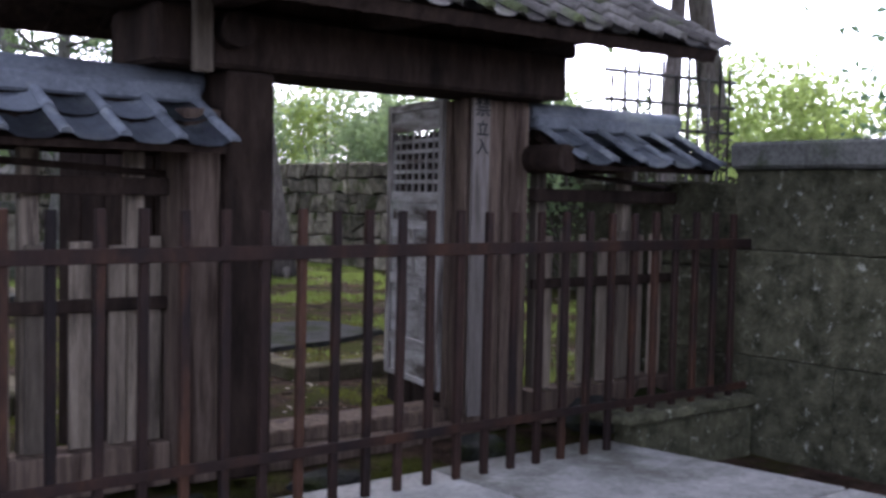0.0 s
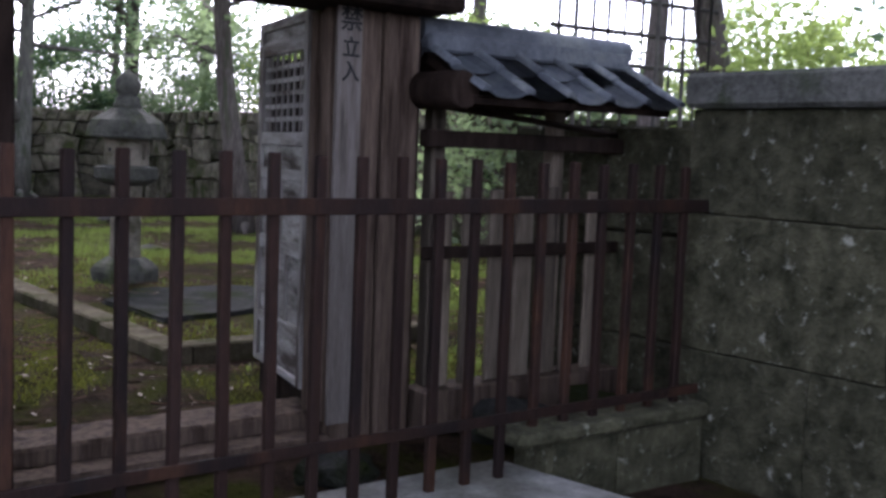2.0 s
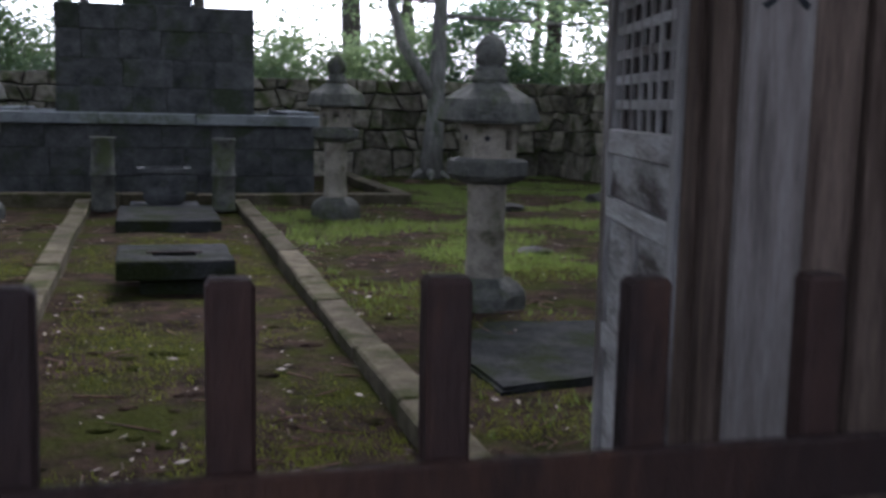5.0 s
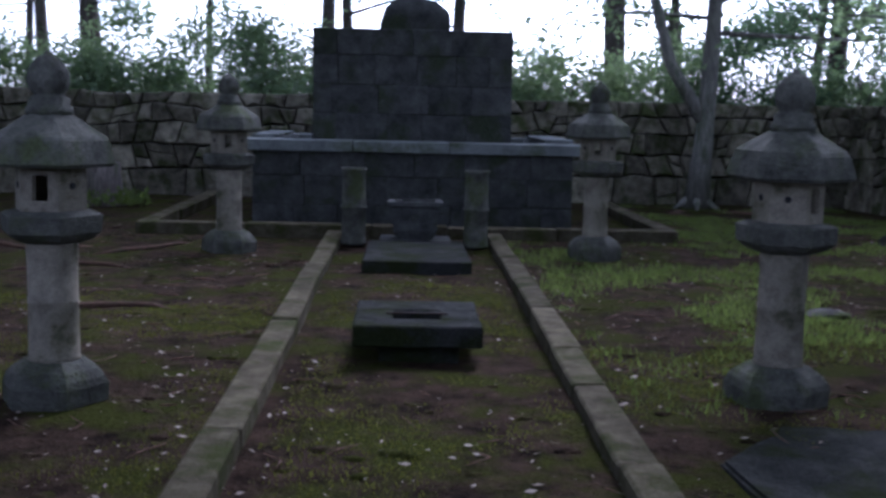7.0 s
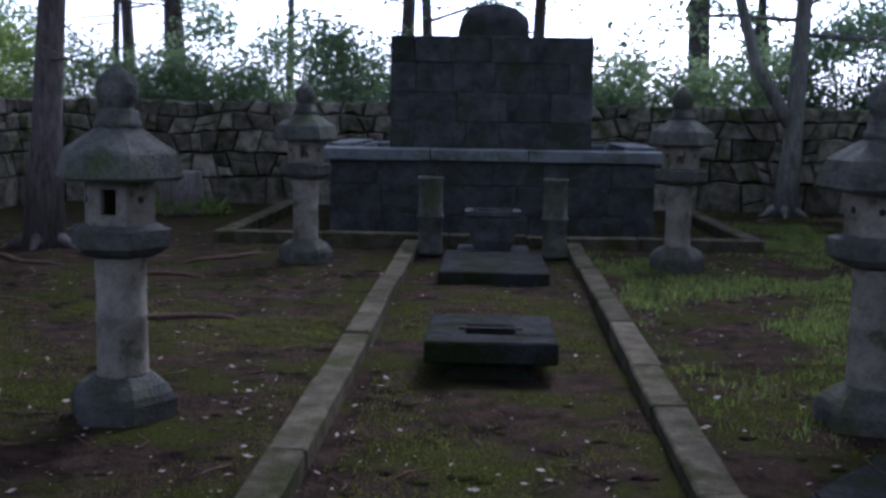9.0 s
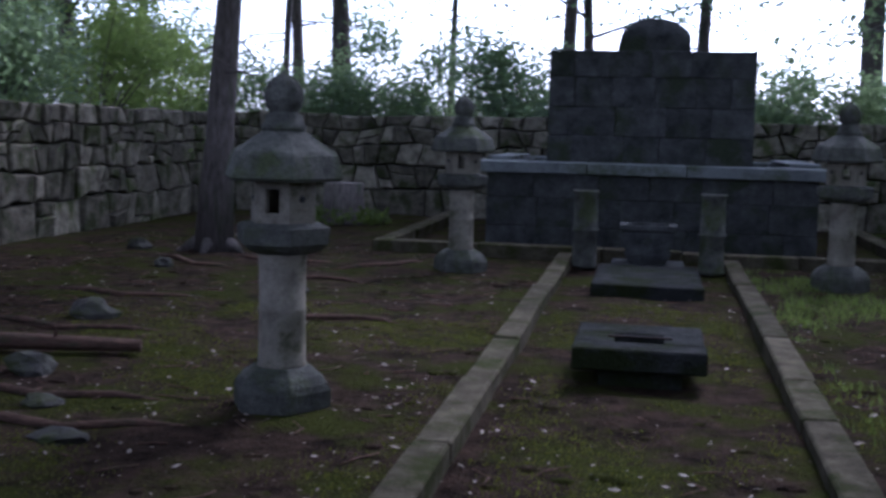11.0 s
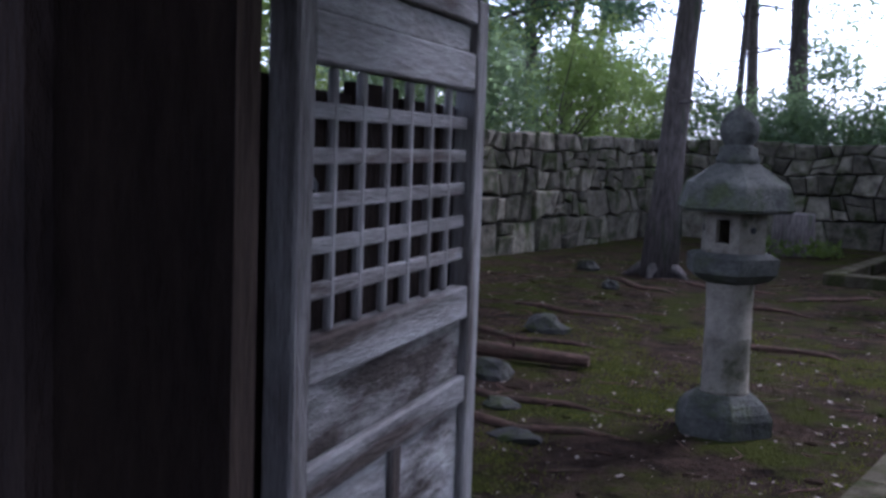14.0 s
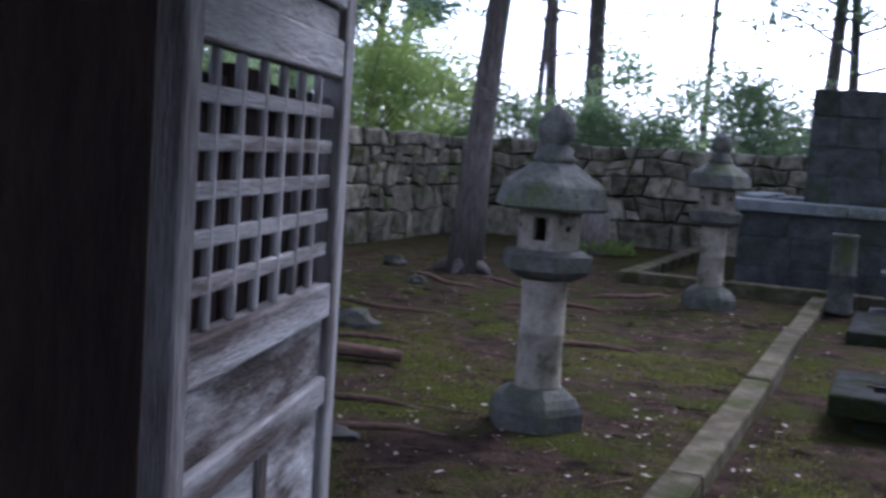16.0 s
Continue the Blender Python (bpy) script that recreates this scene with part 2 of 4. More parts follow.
def leaves_mesh(name, points, size, mat, parent=None, droop=0.4, rnd=None):
    """Small folded leaves, each of two triangles, at the given places."""
    rnd = rnd or random.Random(5)
    verts, faces = [], []
    for p in points:
        a = Vector((rnd.gauss(0, 1), rnd.gauss(0, 1), rnd.gauss(-droop, 0.6))).normalized()
        b = a.cross(Vector((rnd.gauss(0, 1), rnd.gauss(0, 1), rnd.gauss(0, 1)))).normalized()
        s = size * rnd.uniform(0.6, 1.35)
        k = len(verts)
        lift = a.cross(b) * s * 0.15
        verts += [p, p + a * s * 0.5 + b * s * 0.26 + lift, p + a * s, p + a * s * 0.5 - b * s * 0.26 + lift]
        faces += [(k, k + 1, k + 2), (k, k + 2, k + 3)]
    me = bpy.data.meshes.new(name)
    me.from_pydata([tuple(v) for v in verts], [], faces)
    me.materials.append(mat)
    ob = new(name, me)
    if parent:
        ob.parent = parent
    return ob


# ---- ground ----
def ground_height(x, y):
    low = min(1.0, max(0.0, (-0.55 - y) / 0.3))
    z = -0.11 * low
    near = max(0.0, 1 - (abs(x) + abs(y - 8)) / 60)
    z += near * (0.05 * noise.noise(Vector((x * 0.45, y * 0.45, 3))) + 0.022 * noise.noise(Vector((x * 2.1, y * 2.1, 7)))) * (1 - 0.6 * low)
    return z - 0.015


def make_ground():
    def axis(lo, hi, step):
        far = [6, 14, 30, 70, 160, 400]
        mid = list(np.arange(lo, hi + 1e-6, step))
        return [lo - f for f in reversed(far)] + mid + [hi + f for f in far]
    xs, ys = axis(-9.5, 9.5, 0.19), axis(-7.0, 21.0, 0.19)
    verts = [(x, y, ground_height(x, y)) for y in ys for x in xs]
    w = len(xs)
    faces = [(j * w + i, j * w + i + 1, (j + 1) * w + i + 1, (j + 1) * w + i) for j in range(len(ys) - 1) for i in range(w - 1)]
    me = bpy.data.meshes.new("ground")
    me.from_pydata(verts, [], faces)
    me.materials.append(M_SOIL)
    me.polygons.foreach_set("use_smooth", [True] * len(me.polygons))
    return tagged(new("ground", me), "brown earth patched with green moss under trees", "ground", kind="structure")


make_ground()


def make_pavement():
    root = tagged(new("pavement"), "pale worn stone paving in front of the fence", "pavement", kind="structure")
    # large slabs with narrow joints, the right border slanting away from the fence
    y1 = -0.97
    rows = [(-0.97, -2.35), (-2.37, -3.6), (-3.62, -4.9), (-4.92, -6.3), (-6.32, -8.0)]
    for i, (a, b) in enumerate(rows):
        edge_a, edge_b = 1.2 + (y1 - a) * 0.15, 1.2 + (y1 - b) * 0.15
        x = -7.0 + 0.7 * (i % 2)
        while x < edge_a - 0.1:
            nx = x + 1.75
            ra, rb = (nx, nx) if nx < edge_a - 0.4 else (edge_a, edge_b)
            bm = bmesh.new()
            low = [bm.verts.new(p) for p in ((x, b, -0.2), (rb - 0.012, b, -0.2), (ra - 0.012, a, -0.2), (x, a, -0.2))]
            top = [bm.verts.new((v.co.x, v.co.y, 0.035 + random.uniform(-0.004, 0.004))) for v in low]
            bm.faces.new(list(reversed(low)))
            face = bm.faces.new(top)
            for k in range(4):
                bm.faces.new((low[k], low[(k + 1) % 4], top[(k + 1) % 4], top[k]))
            bmesh.ops.bevel(bm, geom=list(face.edges), offset=0.008, segments=1, affect="EDGES")
            finish("paving_slab", bm, M_PAVE, root)
            x = nx if nx < edge_a - 0.4 else 99
    return root


make_pavement()


# ---- the mossy boundary wall beside the street ----
def make_street_wall():
    root = tagged(new("wall_east"), "tall mossy green-grey stone wall with a plain coping", "wall", kind="structure")
    bm = bmesh.new()
    add_box(bm, 2.26, 3.0, -14.0, -1.1, -0.2, 1.565)
    add_box(bm, 2.52, 3.0, -1.09, 0.45, -0.2, 1.5)
    finish("wall_body", bm, M_JOINT, root)
    rnd = random.Random(4)
    # squared blocks with uneven faces and narrow joints
    for lo, hi in ((-0.2, 0.46), (0.46, 1.09), (1.09, 1.57)):
        y = -1.085
        while y > -14.0:
            step = rnd.uniform(0.55, 1.15)
            bm = bmesh.new()
            add_box(bm, 2.2, 2.5, max(-14.0, y - step) + 0.002, y - 0.002, lo + 0.002, hi - 0.002, 0.007)
            if y > -6:
                bmesh.ops.subdivide_edges(bm, edges=[e for e in bm.edges if e.calc_length() > 0.35], cuts=6, use_grid_fill=True)
            for v in bm.verts:
                if v.co.x < 2.25:
                    v.co.x += noise.noise(v.co * 4) * 0.014 + noise.noise(v.co * 11) * 0.006
            finish("wall_block", bm, M_MOSSWALL, root)
            y -= step
    # the end face behind the fence, and the low return towards the gate
    for lo, hi in ((-0.2, 0.4), (0.4, 0.95), (0.95, 1.5)):
        box("wall_block", 2.47, 2.6, -1.07, -0.3, lo + 0.004, hi - 0.004, M_MOSSWALL, root, 0.014, 0.006)
        box("wall_block", 2.47, 2.6, -0.29, 0.44, lo + 0.004, hi - 0.004, M_MOSSWALL, root, 0.014, 0.006)
    y = -14.0
    while y < -1.1:
        step = min(random.uniform(1.5, 2.1), -1.06 - y)
        box("coping_stone", 2.14, 3.06, y + 0.006, y + step - 0.006, 1.575, 1.735, M_COPING, root, 0.02, 0.006)
        y += step
    # footing course below the fence and along the street
    box("footing_stone", 1.03, 2.19, -1.29, -1.0, 0.165, 0.23, M_MOSSWALL, root, 0.015, 0.008)
    for x0, x1 in ((1.215, 1.62), (1.63, 2.19)):
        box("footing_stone", x0, x1, -1.27, -1.03, -0.16, 0.163, M_MOSSWALL, root, 0.02, 0.008)
    return root


make_street_wall()


# ---- rough stone walls round the burial ground ----
def stone_wall(name, origin, along, length, height, seed, label):
    """Fitted stones of uneven outline, larger at the foot, with chamfers and open joints before an earth core."""
    rnd = random.Random(seed)
    root = tagged(new(name), label, "stone wall", kind="structure")
    m = Matrix.Translation(origin) @ Matrix.Rotation(math.atan2(along[1], along[0]), 4, "Z")
    core = bmesh.new()
    add_box(core, 0, length, 0.08, 0.75, -0.3, height - 0.05, m=m)
    finish("wall_core", core, M_JOINT, root)
    # uneven courses, lower ones taller, cut into angular stones of mixed width
    levels = [0.0]
    for h in (0.26, 0.23, 0.2, 0.17, 0.14):
        levels.append(levels[-1] + h * height)
    levels[0] = -0.1

    def level(j, u):
        wave = 0.0 if j == 0 else (0.11 if j < 5 else 0.035)
        return levels[j] + wave * noise.noise(Vector((u * 0.9, j * 3.7, seed))) + wave * 0.7 * noise.noise(Vector((u * 2.7, j * 5.1, seed)))

    polys = []
    for j in range(5):
        wide = (0.62, 0.5, 0.46, 0.4, 0.42)[j]
        u, tilt = 0.0, 0.0
        while u < length - 0.02:
            e = u + wide * rnd.choice((0.55, 0.7, 0.9, 1.1, 1.45)) * rnd.uniform(0.85, 1.15)
            e = length if e > length - 0.25 else e
            new_tilt = rnd.uniform(-0.09, 0.09) if e < length else 0.0
            m0, m1 = (u + e) / 2, rnd.uniform(-0.03, 0.03)
            quad = [(u - tilt, level(j, u)), (m0, level(j, m0) + m1), (e - new_tilt, level(j, e)), (e + new_tilt, level(j + 1, e)), (m0 + m1, level(j + 1, m0)), (u + tilt, level(j + 1, u))]
            if rnd.random() < 0.3 and j < 4 and e - u < 0.6:
                k0, k1 = rnd.uniform(0.3, 0.7), rnd.uniform(0.3, 0.7)
                pl = (u + tilt * (2 * k0 - 1), quad[0][1] * (1 - k0) + quad[5][1] * k0)
                pr = (e + new_tilt * (2 * k1 - 1), quad[2][1] * (1 - k1) + quad[3][1] * k1)
                polys += [[quad[0], quad[1], quad[2], pr, pl], [pl, pr, quad[3], quad[4], quad[5]]]
            else:
                polys.append(quad)
            u, tilt = e, new_tilt
    for poly in polys:
        n = len(poly)
        cu, cz = sum(p[0] for p in poly) / n, sum(p[1] for p in poly) / n
        bm = bmesh.new()
        face, layers = rnd.uniform(-0.1, -0.045), []
        lean_u, lean_z = rnd.uniform(-0.12, 0.12), rnd.uniform(-0.12, 0.12)
        for depth, inset in ((0.2, 0.012), (0.0, 0.012), (face * 0.65, 0.022), (face, rnd.uniform(0.035, 0.07))):
            ring = []
            for u, z_ in poly:
                du, dz = u - cu, z_ - cz
                r = math.hypot(du, dz) or 1
                k = max(0.35, 1 - inset / r)
                y = depth + (lean_u * du + lean_z * dz if depth < -0.01 else 0)
                ring.append(bm.verts.new(m @ Vector((cu + du * k, y, cz + dz * k))))
            layers.append(ring)
        for p, q in zip(layers, layers[1:]):
            for k in range(n):
                bm.faces.new((p[k], p[(k + 1) % n], q[(k + 1) % n], q[k]))
        bm.faces.new(layers[-1])
        bm.faces.new(list(reversed(layers[0])))
        finish("wall_stone", bm, M_WALLSTONE, root)
    return root


stone_wall("wall_west", (-8.5, 5.5, 0), (0, 1, 0), 14.6, 1.9, 3, "rough grey field-stone wall along the burial ground")
stone_wall("wall_north", (-8.5, 20.0, 0), (1, 0, 0), 17.0, 1.92, 8, "rough grey field-stone wall behind the tomb")
stone_wall("wall_north_east", (8.5, 20.0, 0), (0, -1, 0), 13.0, 1.95, 14, "rough grey field-stone wall with large stones")
for n_, (x0, x1) in enumerate(((-9.2, -2.9), (3.0, 9.2))):
    tagged(box("wall_south_%d" % (n_ + 1), x0, x1, 0.05, 0.4, -0.2, 1.5, M_MOSSWALL, None, 0.02), "plain weathered wall beside the gate", "wall", kind="structure")
tagged(box("wall_south_west", -9.2, -8.5, 0.4, 5.5, -0.2, 1.8, M_MOSSWALL), "plain weathered side wall", "wall", kind="structure")
tagged(box("wall_south_east", 8.5, 9.2, 0.4, 7.0, -0.2, 1.8, M_MOSSWALL), "plain weathered side wall", "wall", kind="structure")


# ---- kerbs ----
def kerb(name, pts, width, top, label, seed):
    rnd = random.Random(seed)
    root = tagged(new(name), label, "kerb", kind="structure")
    for a, b in zip(pts, pts[1:]):
        a, b = Vector((*a, 0)), Vector((*b, 0))
        d = b - a
        total, s = d.length, 0.0
        m = Matrix.Translation(a) @ Matrix.Rotation(math.atan2(d.y, d.x), 4, "Z")
        while s < total - 0.05:
            e = s + rnd.uniform(1.0, 1.7)
            if e > total - 0.5:
                e = total
            j = rnd.uniform(-0.008, 0.008)
            box("kerb_stone", s + 0.006, e - 0.006, -width / 2 + j, width / 2 + j, -0.12, top + rnd.uniform(-0.008, 0.008), M_KERB, root, 0.014, 0.006, m)
            s = e
    return root


kerb("kerb_1", [(0.94, 1.66), (1.06, 13.42)], 0.2, 0.1, "low weathered kerb stones along the tomb path", 1)
kerb("kerb_2", [(-1.03, 1.66), (-1.02, 13.42)], 0.2, 0.1, "low weathered kerb stones along the tomb path", 2)
kerb("kerb_3", [(1.02, 1.78), (2.9, 1.84)], 0.2, 0.1, "low mossy kerb stones beside the path entrance", 3)
kerb("kerb_4", [(-1.15, 1.78), (-2.9, 1.84)], 0.2, 0.1, "low mossy kerb stones beside the path entrance", 4)
kerb("kerb_5", [(-3.65, 13.62), (3.55, 13.62)], 0.24, 0.15, "dark kerb stones round the tomb", 5)
kerb("kerb_6", [(-3.53, 13.75), (-3.53, 19.0)], 0.24, 0.15, "dark kerb stones round the tomb", 6)
kerb("kerb_7", [(3.43, 13.75), (3.43, 19.0)], 0.24, 0.15, "dark kerb stones round the tomb", 7)


# ---- the tomb ----
def ashlar(root, part, x0, x1, y0, y1, z0, z1, courses, length, seed, mat, sides=True):
    """Squared blocks round a core, in courses with broken joints."""
    rnd = random.Random(seed)
    box("core", x0 + 0.03, x1 - 0.03, y0 + 0.03, y1 - 0.03, z0, z1 - 0.03, M_JOINT, root)
    hs = [z0 + (z1 - z0) * (k + (rnd.uniform(-0.12, 0.12) if 0 < k < courses else 0)) / courses for k in range(courses + 1)]
    for j in range(courses):
        lo, hi = hs[j], hs[j + 1]
        s = x0
        first = rnd.uniform(0.4, 1.0)
        while s < x1 - 0.02:
            e = s + length * (first if s == x0 else rnd.uniform(0.7, 1.25))
            if e > x1 - length * 0.4:
                e = x1
            d = rnd.uniform(-0.008, 0.01)
            box(part, s + 0.002, e - 0.002, y0 - d, y0 + 0.3, lo + 0.002, hi - 0.002, mat, root, 0.01, 0.006)
            box(part, s + 0.002, e - 0.002, y1 - 0.3, y1 + d, lo + 0.002, hi - 0.002, mat, root, 0.01, 0.006)
            s = e
        for side, xa in ((-1, x0), (1, x1 - 0.3)):
            s = y0 + 0.31
            while s < y1 - 0.32:
                e = min(s + length * rnd.uniform(0.7, 1.2), y1 - 0.31)
                box(part, xa, xa + 0.3, s + 0.005, e - 0.005, lo + 0.002, hi - 0.002, mat, root, 0.01, 0.006)
                s = e


def make_tomb():
    root = tagged(new("tomb"), "large dark ashlar tomb on a wide stone platform", "tomb")
    ashlar(root, "platform_block", -2.26, 2.26, 14.55, 18.4, 0.0, 1.08, 3, 0.75, 21, M_TOMB)
    s = -2.42
    for e in (-0.85, 0.5, 2.42):
        box("ledge_slab", s + 0.004, e - 0.004, 14.42, 15.02, 1.08, 1.235, M_CAP, root, 0.012, 0.004)
        box("ledge_slab", s + 0.004, e - 0.004, 18.0, 18.5, 1.08, 1.235, M_CAP, root, 0.012, 0.004)
        s = e
    for x0 in (-2.42, 1.92):
        box("ledge_slab", x0, x0 + 0.5, 15.03, 17.99, 1.08, 1.235, M_CAP, root, 0.012, 0.004)
        box("ledge_rim", x0 + (0.06 if x0 < 0 else 0.0), x0 + 0.44, 15.25, 17.7, 1.236, 1.29, M_CAP, root, 0.012, 0.004)
    ashlar(root, "tomb_block", -1.47, 1.42, 15.12, 17.2, 1.2, 2.83, 4, 0.62, 33, M_TOMB)
    bm = bmesh.new()
    add_box(bm, -0.5, 0.5, -0.68, 0.68, -0.04, 0.44)
    bmesh.ops.subdivide_edges(bm, edges=bm.edges[:], cuts=7, use_grid_fill=True)
    for v in bm.verts:
        p = v.co.copy()
        t = max(0.0, p.z / 0.44)
        round_off = max(0.0, abs(p.x) / 0.5 - 0.55) ** 2 * 0.9
        v.co = Vector((p.x * (1 - 0.16 * t ** 3), p.y * (1 - 0.15 * t ** 3), p.z - 0.44 * round_off * t ** 2 * 1.2 + 0.02 * t * math.cos(p.x * 5)))
        v.co += 0.045 * Vector((noise.noise(p * 3), noise.noise(p * 3 + Vector((5, 0, 0))), 0.6 * noise.noise(p * 3 + Vector((9, 0, 0)))))
        v.co += Vector((-0.005, 15.92, 2.84))
    finish("cap_stone", bm, M_TOMB, root)


make_tomb()


def make_lantern(label):
    root = tagged(new("stone_lantern"), label, "stone lantern", group="stone lanterns beside the path")
    t = math.pi / 6
    lathe("base", [(0.3, -0.08), (0.305, 0.1), (0.29, 0.14), (0.25, 0.185), (0.19, 0.225), (0.17, 0.235)], M_LANTERN_DARK, 6, root, False, t, 0.006)
    lathe("shaft", [(0.15, 0.23), (0.142, 0.25), (0.138, 0.4), (0.137, 0.55), (0.1395, 0.555), (0.1395, 0.585), (0.137, 0.59), (0.137, 0.75), (0.142, 0.89), (0.148, 0.91)], M_LANTERN, 20, root)
    lathe("middle_platform", [(0.16, 0.9), (0.235, 0.925), (0.285, 0.965), (0.29, 1.06), (0.26, 1.075), (0.21, 1.085)], M_LANTERN_DARK, 6, root, False, t, 0.004)
    # fire box: hexagon with real openings in alternate faces
    bm = bmesh.new()
    R, zb, zt = 0.2, 1.083, 1.335
    for k in range(6):
        a0, a1 = t + k * math.pi / 3, t + (k + 1) * math.pi / 3
        p, q = Vector((R * math.cos(a0), R * math.sin(a0), 0)), Vector((R * math.cos(a1), R * math.sin(a1), 0))
        inner = 0.78

        def quad(u0, u1, z0, z1):
            pts = [p.lerp(q, u0), p.lerp(q, u1)]
            cs = [(pts[0], z0), (pts[1], z0), (pts[1], z1), (pts[0], z1)]
            o = [bm.verts.new((v.x, v.y, z)) for v, z in cs]
            i = [bm.verts.new((v.x * inner, v.y * inner, z)) for v, z in cs]
            bm.faces.new(o)
            bm.faces.new(list(reversed(i)))
            for n in range(4):
                bm.faces.new((o[n], i[n], i[(n + 1) % 4], o[(n + 1) % 4]))
        if k % 3 == 1:
            quad(0, 0.28, zb, zt), quad(0.72, 1, zb, zt), quad(0.28, 0.72, zb, zb + 0.06), quad(0.28, 0.72, zt - 0.05, zt)
        else:
            quad(0, 1, zb, zt)
    finish("fire_box", bm, M_LANTERN, root)
    # the round holes are not cut: black discs paint their dark inside
    for k in (0, 2, 3, 5):
        bm = bmesh.new()
        a = t + (k + 0.5) * math.pi / 3
        r = R * math.cos(t) + 0.001
        m = Matrix.Translation((r * math.cos(a), r * math.sin(a), 1.225)) @ Matrix.Rotation(a, 4, "Z") @ Matrix.Rotation(math.pi / 2, 4, "Y")
        bmesh.ops.create_cone(bm, cap_ends=True, segments=14, radius1=0.022, radius2=0.018, depth=0.012, matrix=m)
        finish("round_opening", bm, M_INK_HOLE, root)
    lathe("roof", [(0.2, 1.333), (0.35, 1.33), (0.37, 1.35), (0.33, 1.475), (0.312, 1.497), (0.25, 1.54), (0.17, 1.59), (0.135, 1.615)], M_LANTERN_DARK, 6, root, False, t, 0.007)
    lathe("finial", [(0.125, 1.61), (0.132, 1.63), (0.128, 1.65), (0.114, 1.66), (0.112, 1.705), (0.088, 1.716), (0.086, 1.728), (0.108, 1.755), (0.116, 1.8), (0.112, 1.85), (0.092, 1.89), (0.06, 1.925), (0.03, 1.94), (0.012, 1.965)], M_LANTERN_DARK, 18, root, True, 0, 0.002)
    return root


lantern = make_lantern("weathered grey stone lantern with a hexagonal roof")
lantern.matrix_world = pose(-2.12, 5.3, 0, 0, 0, -32)
copy_thing(lantern, pose(2.1, 5.42, 0, 0.5, 0, 10))
for x, a in ((-2.17, -25), (2.14, -40)):
    far = copy_thing(lantern, pose(x, 11.95, 0, 0, 0, a))
    far.scale = (1.04, 1.04, 1.05)


def make_basin():
    root = tagged(new("offering_stone"), "square grey offering stone with an iron-slotted recess", "offering stone")
    bm = bmesh.new()
    x0, x1, y0, y1, z0, z1 = -0.47, 0.4, 6.24, 7.22, 0.11, 0.26
    for a in ((x0, x1, y0, 6.5), (x0, x1, 6.86, y1), (x0, -0.2, 6.504, 6.856), (0.13, x1, 6.504, 6.856)):
        add_box(bm, *a, z0, z1, 0.012, 0.004)
    add_box(bm, -0.2, 0.13, 6.5, 6.86, z0 + 0.005, z0 + 0.05)
    finish("top_slab", bm, M_SLAB, root)
    box("foot", -0.3, 0.25, 6.36, 7.05, -0.05, 0.11, M_SLAB, root, 0.012, 0.004)
    box("iron_bar", -0.25, 0.18, 6.66, 6.685, 0.262, 0.274, M_RUST, root, 0.002)
    box("iron_bar", -0.2, 0.14, 6.56, 6.58, 0.225, 0.24, M_RUST, root, 0.002)


make_basin()
tagged(box("stone_slab", -0.55, 0.59, 10.45, 12.3, -0.05, 0.11, M_SLAB, None, 0.014, 0.006), "flat mossy grey stone slab before the censer", "stone slab")
tagged(box("threshold_slab", -0.42, 0.46, 12.32, 13.1, -0.05, 0.09, M_TOMB, None, 0.014, 0.006), "low dark stone block under the censer", "stone slab")


def make_vase():
    root = tagged(new("flower_vase"), "bamboo-shaped stone flower vase without flowers", "stone vase", group="vases before the tomb")
    lathe("vase_body", [(0.165, 0.0), (0.17, 0.03), (0.15, 0.06), (0.146, 0.44), (0.164, 0.455), (0.166, 0.485), (0.147, 0.5), (0.142, 0.9), (0.158, 0.925), (0.16, 0.955), (0.13, 0.955), (0.12, 0.8)], M_LANTERN_DARK, 22, root)
    return root


vase = make_vase()
vase.matrix_world = pose(-0.75, 12.72, 0)
copy_thing(vase, pose(0.77, 12.62, 0, 0, 0, 50))


def make_censer():
    root = tagged(new("incense_censer"), "dark stone incense censer with a flared rim", "incense censer")
    bm = bmesh.new()
    prof = [(0.2, 0.09), (0.23, 0.13), (0.25, 0.16), (0.27, 0.2), (0.28, 0.48), (0.335, 0.5), (0.34, 0.56), (0.25, 0.56), (0.24, 0.5)]
    rings = []
    for r, z in prof:
        rings.append([bm.verts.new((sx * r, sy * r * 0.72, z)) for sx, sy in ((-1, -1), (1, -1), (1, 1), (-1, 1))])
    for a, b in zip(rings, rings[1:]):
        for k in range(4):
            bm.faces.new((a[k], a[(k + 1) % 4], b[(k + 1) % 4], b[k]))
    bm.faces.new(list(reversed(rings[0])))
    bm.faces.new(rings[-1])
    finish("censer_body", bm, M_TOMB, root)
    lathe("crest", [(0.06, 0.0), (0.06, 0.02)], M_TOMB, 14, root).matrix_world = pose(0, -0.195, 0.36, 90)
    root.matrix_world = pose(0.015, 12.72, 0)


make_censer()


